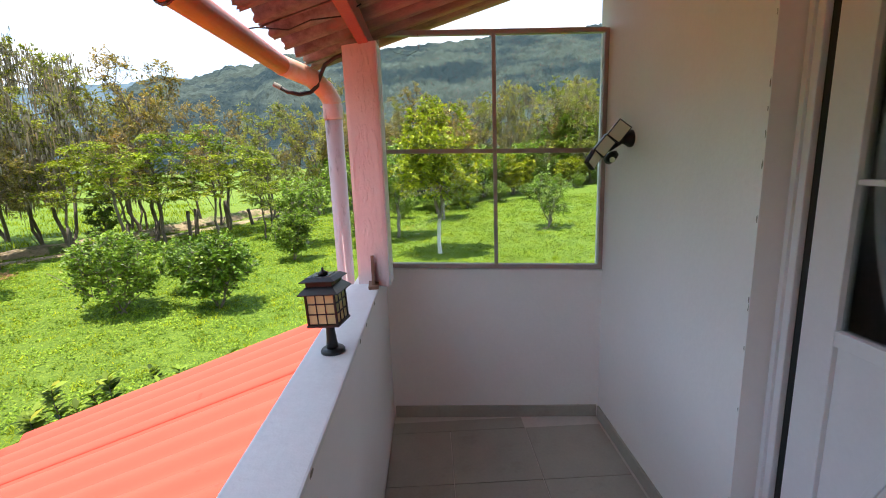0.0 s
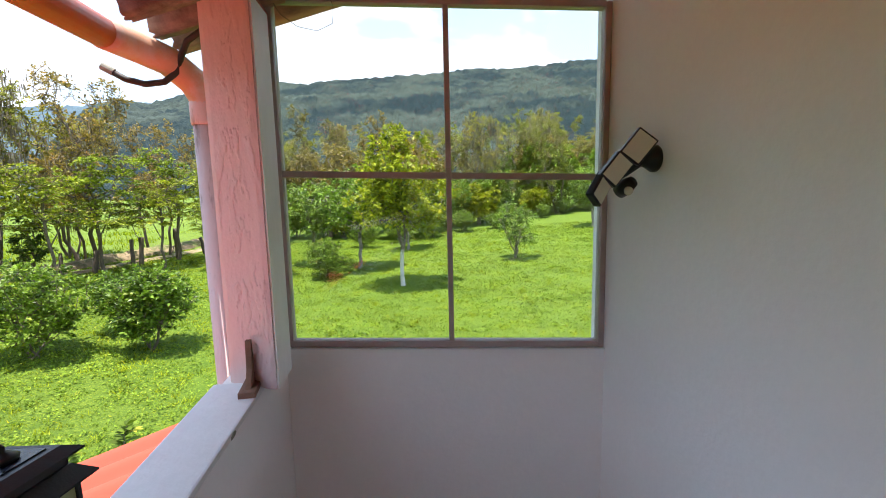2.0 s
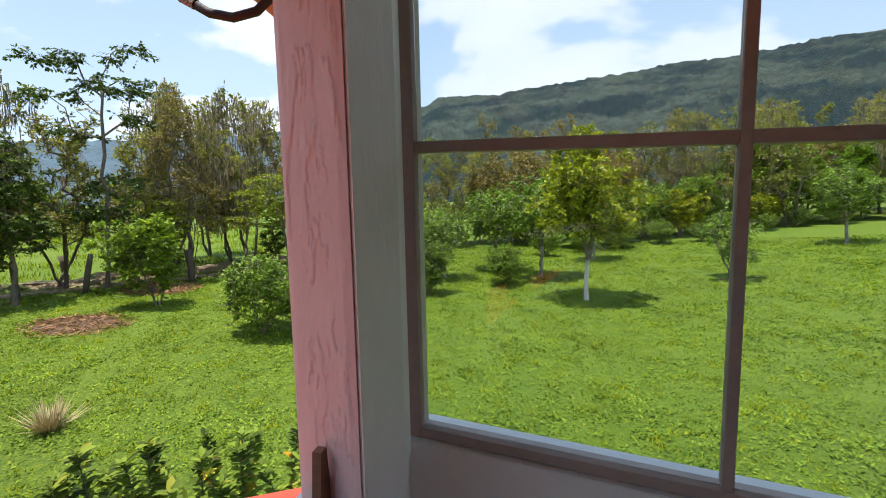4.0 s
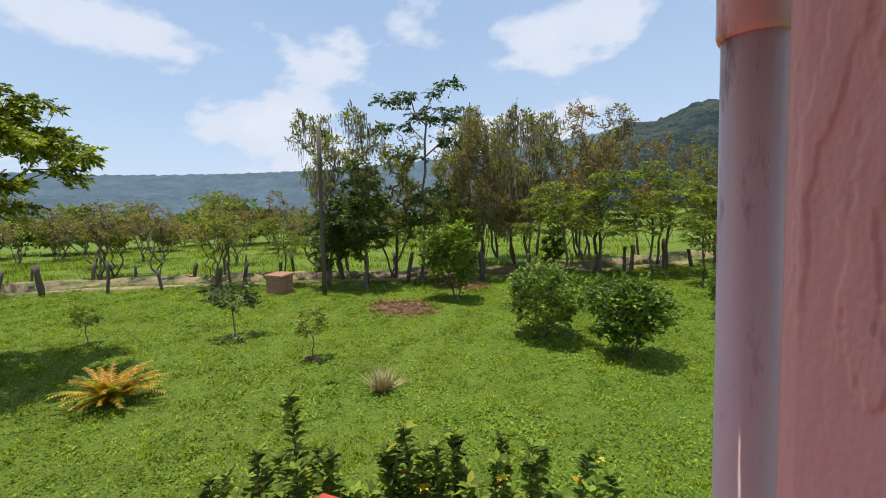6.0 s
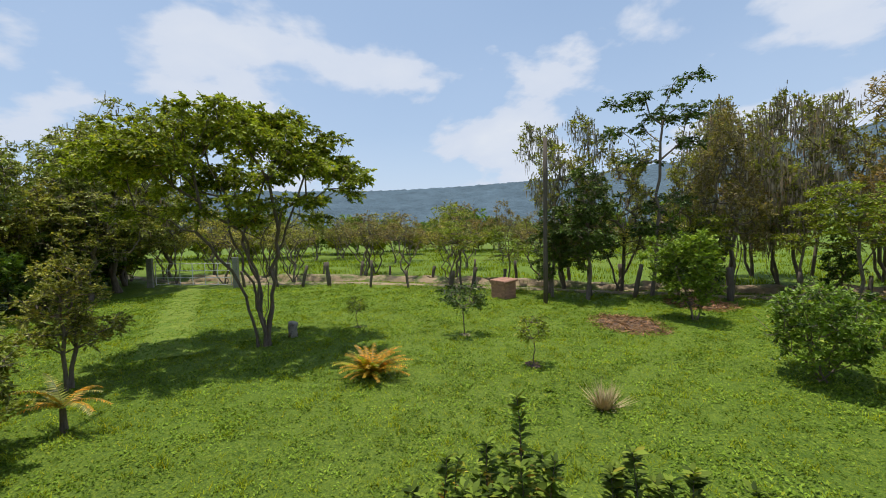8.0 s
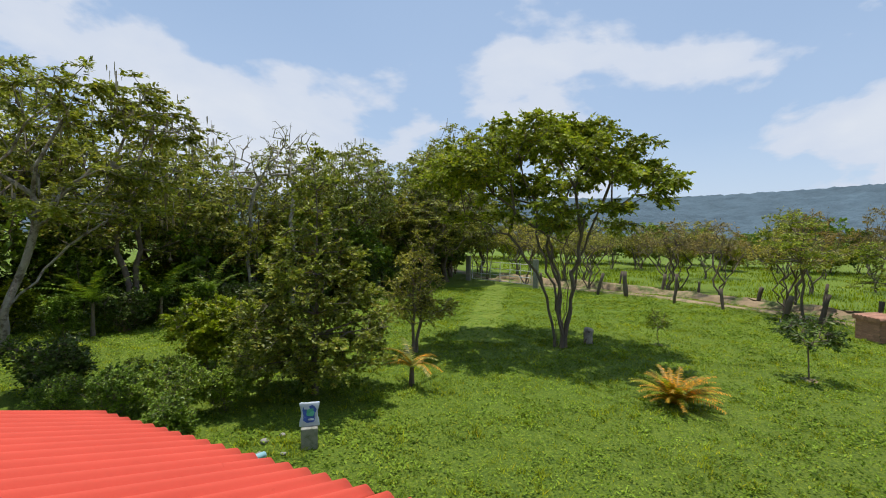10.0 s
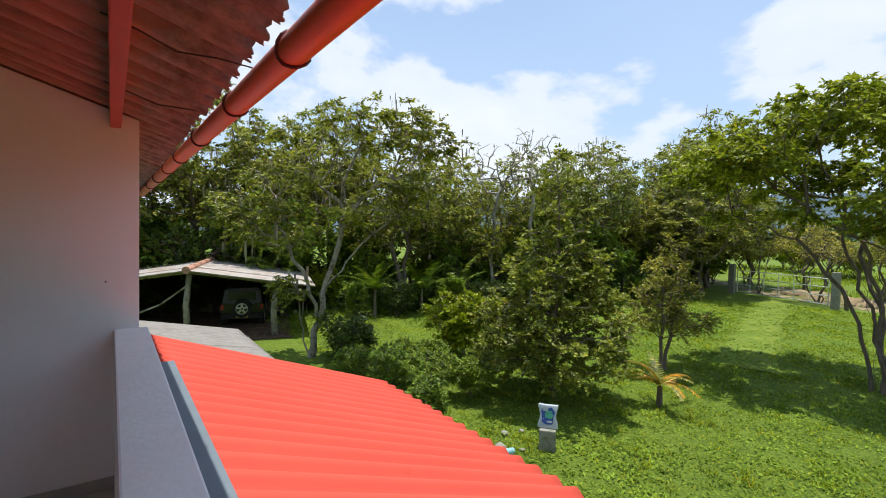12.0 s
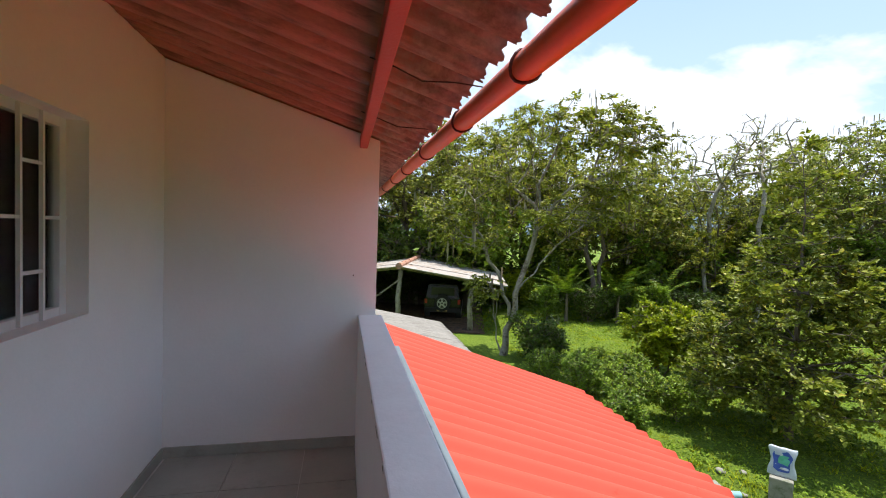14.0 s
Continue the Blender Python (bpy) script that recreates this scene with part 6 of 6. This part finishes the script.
def printed(name, cx, cz, rx, rz, material, lift, seed):
    g, out = random.Random(seed), bmesh.new()
    ring = [out.verts.new((cx, -0.053 - lift, cz))]
    pts = [Vector((cx + rx * math.copysign(abs(math.cos(a)) ** 0.6, math.cos(a)) * g.uniform(0.75, 1.1), -0.053 - lift, cz + rz * math.copysign(abs(math.sin(a)) ** 0.6, math.sin(a)) * g.uniform(0.75, 1.1))) for a in [2 * math.pi * q / 14 for q in range(14)]]
    mid = [out.verts.new(p.lerp(ring[0].co, 0.5)) for p in pts]
    rim = [out.verts.new(p) for p in pts]
    for q in range(14):
        out.faces.new((ring[0], mid[q], mid[(q + 1) % 14]))
        out.faces.new((mid[q], rim[q], rim[(q + 1) % 14], mid[(q + 1) % 14]))
    for v in out.verts:
        crumple(v.co)
    part(name, out, material, bag)


printed("print_block", 0.0, 0.24, 0.15, 0.175, "bag_blue", 0.004, 1)
printed("print_patch", 0.02, 0.27, 0.085, 0.085, "bag_green", 0.007, 2)
printed("print_patch", -0.05, 0.36, 0.06, 0.025, "bag_white", 0.010, 3)
printed("print_bar", 0.03, 0.14, 0.07, 0.02, "bag_white", 0.010, 4)
for k, (x, y, s) in enumerate(((-6.9, -5.6, 0.09), (-6.4, -5.2, 0.12), (-7.3, -5.5, 0.07), (-6.7, -4.9, 0.06))):
    bm = bmesh.new()
    bmesh.ops.create_icosphere(bm, subdivisions=2, radius=s)
    for v in bm.verts:
        v.co += Vector(noise.noise_vector(v.co * 9 + Vector((k, 0, 0)))) * s * 0.3
        v.co.z *= 0.6
    ob = part("stone", bm, "concrete", None, "", True)
    ob.location = (x, y, ground_z(x, y) + s * 0.2)
    tagged(ob, "pale grey stone lying in the grass", "stone", "stones on the lawn")

# carport with a dark off-road car
cp = thing("carport", pose(-5.5, -17.3, ground_z(-5.5, -17.3), 0, 0, -16.3), "open timber carport with a rusty pale tin roof", "carport")
for x, y in ((0, 0), (-3.1, 0), (-6.4, 0), (0, -6), (-3.1, -6), (-6.4, -6)):
    x = -x
    h = 2.55 if abs(x - 3.1) < 0.1 else 2.15
    part("post", sweep([(x, y, -0.1), (x + 0.08, y, h * 0.5), (x - 0.03, y, h)], [0.13, 0.11, 0.1], 8), "bark_pale", cp, "crooked pale timber post", True)
for sgn, x0, x1 in ((1, 3.1, -1.5), (-1, 3.1, 6.9)):
    for k in range(4):
        y0 = 0.5 - 1.75 * k
        V, F = [], []
        for layer in (0, 0.03):
            for i in range(9):
                for j in range(13):
                    x, y = x0 + (x1 - x0) * i / 8, y0 - 1.82 * j / 12
                    V.append((x, y, 2.68 - 0.14 * abs(x - 3.1) - layer + 0.018 * math.cos(j * math.pi) + 0.01 * (k % 2)))
        for i in range(8):
            for j in range(12):
                q = i * 13 + j
                F += [(q, q + 1, q + 14, q + 13), (117 + q, 117 + q + 13, 117 + q + 14, 117 + q + 1)]
        for i in range(8):
            F += [(i * 13, i * 13 + 13, 117 + i * 13 + 13, 117 + i * 13), (i * 13 + 12, 117 + i * 13 + 12, 117 + i * 13 + 25, i * 13 + 25)]
        F += [(8 * 13 + j, 8 * 13 + j + 1, 117 + 8 * 13 + j + 1, 117 + 8 * 13 + j) for j in range(12)]
        raw("tin_sheet", V, F, "tin", cp)
for y in (0.1, -5.9):
    part("rafter", sweep([(-0.4, y, 2.12), (3.1, y, 2.6), (6.8, y, 2.1)], 0.06, 6), "bark_pale", cp)
part("brace", sweep([(3.1, 0.1, 2.1), (4.0, 0.1, 1.4), (5.3, 0.1, 0.85)], 0.035, 6), "bark_pale", cp)
for k in range(5):
    part("ridge_tile", rod((3.1, 0.5 - 1.4 * k, 2.70), (3.1, -0.95 - 1.4 * k, 2.70), 0.14, 0.12, 10), "brick", cp)
part("earth_floor", prism([(-0.6, 0.5), (-0.6, -6.1), (6.4, -6.1), (6.4, 0.4), (3.0, 0.7)], -0.04, 0.05), "soil_dark", cp, "bare dark earth floor")
part("rear_wall", box((-0.3, -6.2, -0.1), (6.7, -6.1, 2.3)), "post", cp, "dark board wall at the rear")
part("side_wall", box((6.5, -6.1, -0.1), (6.6, 0, 2.0)), "post", cp)

car = thing("car", pose(-4.75, -19.6, ground_z(-4.75, -19.6), 0, 0, -16.3), "black off-road car with a spare wheel on its tailgate, parked", "car")


def hull(profile, half, bm=None, taper=0.0):
    out = bm or bmesh.new()
    L = [[out.verts.new((sx * (half - taper * max(0, z - 1.0)), y, z)) for y, z in profile] for sx in (-1, 1)]
    n = len(profile)
    out.faces.new(L[0])
    out.faces.new(L[1][::-1])
    for k in range(n):
        out.faces.new((L[0][k], L[1][k], L[1][(k + 1) % n], L[0][(k + 1) % n]))
    bmesh.ops.bevel(out, geom=out.edges[:], offset=0.05, segments=2, affect="EDGES")
    return out


part("body", hull([(0.0, 0.45), (0.02, 1.02), (-2.6, 1.05), (-4.1, 0.98), (-4.2, 0.5), (-4.1, 0.4), (-0.1, 0.4)], 0.86), "car", car, smooth=False)
part("cabin", hull([(-0.02, 1.0), (-0.12, 1.66), (-0.4, 1.72), (-2.1, 1.7), (-2.75, 1.04)], 0.80, taper=0.16), "car", car)
part("rear_window", box((-0.55, -0.075, 1.16), (0.55, -0.045, 1.56), 0.01), "solar", car, "dark rear window")
part("bumper", box((-0.84, -0.05, 0.4), (0.84, 0.16, 0.6), 0.03), "rubber_and_shade", car)
sp = part("spare_wheel", sweep([(0, 0.04, 0.84), (0, 0.24, 0.84)], 0.38, 24), "rubber_and_shade", car, "spare wheel on the tailgate")
part("rim", lathe([(0.23, 0), (0.23, 0.015), (0.2, 0.03), (0.06, 0.02)], 20), "rubber_and_shade", sp)
sp.children[0].matrix_local = pose(0, 0.235, 0.84, -90, 0, 0)
for k in range(5):
    tn = pose(0, 0.27, 0.84) @ Matrix.Rotation(radians(72 * k), 4, "Y")
    part("spoke", box((-0.045, -0.02, 0.04), (0.045, 0.012, 0.225), 0.006, turn=tn), "alloy", sp, "silver spoke")
part("rim_ring", sweep([(0.225 * math.cos(q), 0.262, 0.84 + 0.225 * math.sin(q)) for q in np.linspace(0, 6.283, 25)], 0.02, 6), "alloy", sp)
for sx in (-1, 1):
    part("tail_lamp", box((sx * 0.78 - 0.06, 0.0, 0.78), (sx * 0.78 + 0.06, 0.045, 1.0), 0.01), "red_lens", car)
    for y in (-0.75, -3.3):
        wh = part("wheel", sweep([(sx * 0.62, y, 0.36), (sx * 0.88, y, 0.36)], 0.37, 24), "rubber_and_shade", car)
        part("rim", sweep([(sx * 0.885, y, 0.36), (sx * 0.895, y, 0.36)], 0.22, 20), "alloy", wh)
part("number_plate", box((-0.24, 0.16, 0.45), (0.24, 0.172, 0.57)), "plate", car)

# ---- floor tiles ----
xs, ys = [-0.198, 0.145, 0.595, 1.045], [-2.12 + 0.45 * k for k in range(10)]
for i in range(3):
    for j in range(10):
        x0, x1 = xs[i] + 0.002, xs[i + 1] - 0.002
        y0, y1 = ys[j] + 0.002, min(ys[j] + 0.448, 2.465)
        if y1 - y0 > 0.05:
            part("tile", box((x0, y0, FZ - 0.006), (x1, y1, FZ), 0.0015), "tile", floor)
part("tile", box((-0.198, 2.38, FZ - 0.006), (0.593, 2.49, FZ), 0.0015), "tile", floor)

# ---- grass ----
rng = np.random.default_rng(17)


def scatter(n, power):
    ang = radians(-46) + rng.random(n) * radians(219)
    rad = 4.6 + 33.0 * rng.random(n) ** power
    x, y = -0.2 - np.sin(ang) * rad, 1.5 + np.cos(ang) * rad
    ok = ((x < -2.9) | (y > 3.2)) & ~((x > -6) & (y < -3)) & ((x * 0.82 - y * 0.57) > -33)
    return x[ok], y[ok]


x1, y1 = scatter(230000, 0.6)
tx, ty = scatter(7000, 0.62)
per = 20
x2 = np.repeat(tx, per) + rng.normal(size=len(tx) * per) * 0.07
y2 = np.repeat(ty, per) + rng.normal(size=len(ty) * per) * 0.07
x, y = np.concatenate([x1, x2]), np.concatenate([y1, y2])
n = len(x)
patch = np.array([noise.noise(Vector((a * 0.5, b * 0.5, 0))) + 0.6 * noise.noise(Vector((a * 1.7, b * 1.7, 4))) for a, b in zip(x, y)])
z = np.array([ground_z(a, b) for a, b in zip(x, y)])
h = np.concatenate([rng.uniform(0.03, 0.075, len(x1)), rng.uniform(0.05, 0.12, len(x2))]) * (1 + 0.55 * np.clip(patch, -0.6, 1.2))
a, lean_a = rng.uniform(0, 6.283, n), rng.uniform(0.4, 1.6, n)
w = rng.uniform(0.005, 0.011, n) * (1 + 0.03 * np.hypot(x, y))
base = np.stack([x, y, z - 0.01], 1)
sd = np.stack([np.cos(a) * w, np.sin(a) * w, np.zeros(n)], 1)
tip = base + np.stack([-np.sin(a) * h * lean_a, np.cos(a) * h * lean_a, h], 1)
me = bpy.data.meshes.new("grass")
V = np.stack([base - sd, base + sd, tip], 1).reshape(-1, 3).astype(np.float32)
me.vertices.add(3 * n)
me.vertices.foreach_set("co", V.ravel())
me.loops.add(3 * n)
me.loops.foreach_set("vertex_index", np.arange(3 * n, dtype=np.int32))
me.polygons.add(n)
me.polygons.foreach_set("loop_start", np.arange(0, 3 * n, 3, dtype=np.int32))
me.update()
me.validate()
me.materials.append(M["l_grass"])
tagged(new("grass", me), "short green grass blades over the lawn", "grass", kind="stuff")


rng = np.random.default_rng(37)
tx, ty = scatter(92000, 0.75)
grp = np.array([noise.noise(Vector((a * 0.45, b * 0.45, 6))) + 0.7 * noise.noise(Vector((a * 1.5, b * 1.5, 2))) for a, b in zip(tx, ty)])
sel = grp + rng.uniform(-1.6, 1.6, len(tx)) > -0.7
tx, ty, grp = tx[sel], ty[sel], grp[sel]
tz = np.array([ground_z(a, b) for a, b in zip(tx, ty)])
per, far = 5, np.hypot(tx, ty)
idx = np.repeat(np.arange(len(tx)), per)
n = len(idx)
a, el = rng.uniform(0, 6.283, n), rng.uniform(0.1, 0.95, n)
ax = np.stack([np.cos(a) * np.cos(el), np.sin(a) * np.cos(el), np.sin(el)], 1)
pos = np.stack([tx[idx] + rng.normal(size=n) * 0.08, ty[idx] + rng.normal(size=n) * 0.08, tz[idx] + rng.uniform(0.0, 0.05, n)], 1)
V = lay(LEAF, pos, ax, rng.normal(size=(n, 3)) * 0.35 + np.array([0, 0, 1.0]), rng.uniform(0.035, 0.075, n) * (1 + 0.3 * np.clip(grp[idx], -0.5, 1)) * (1 + 0.02 * far[idx]))
tagged(raw("lawn_weeds", V, np.arange(4 * n).reshape(n, 4), "l_weed"), "low broad-leaved weeds growing through the lawn", "weeds", kind="stuff")

rng = np.random.default_rng(29)
n = 90000
x, y = rng.uniform(-75, -20, n), rng.uniform(-30, 50, n)
ok = (x * 0.82 - y * 0.57) < -33.5
x, y = x[ok], y[ok]
keep = np.array([noise.noise(Vector((a * 0.25, b * 0.25, 9))) for a, b in zip(x, y)]) + rng.uniform(-0.3, 0.3, len(x)) > 0.0
x, y = x[keep], y[keep]
n = len(x)
h, a, lean_a, w = rng.uniform(0.12, 0.42, n), rng.uniform(0, 6.283, n), rng.uniform(0.2, 0.9, n), rng.uniform(0.02, 0.05, n)
base = np.stack([x, y, [ground_z(p, q) - 0.02 for p, q in zip(x, y)]], 1)
sd = np.stack([np.cos(a) * w, np.sin(a) * w, np.zeros(n)], 1)
tip = base + np.stack([-np.sin(a) * h * lean_a, np.cos(a) * h * lean_a, h], 1)
tagged(raw("pasture_grass", np.stack([base - sd, base + sd, tip], 1).reshape(-1, 3), np.arange(3 * n).reshape(n, 3), "l_grass"), "rough tussocky grass of the pasture", "grass", kind="stuff")
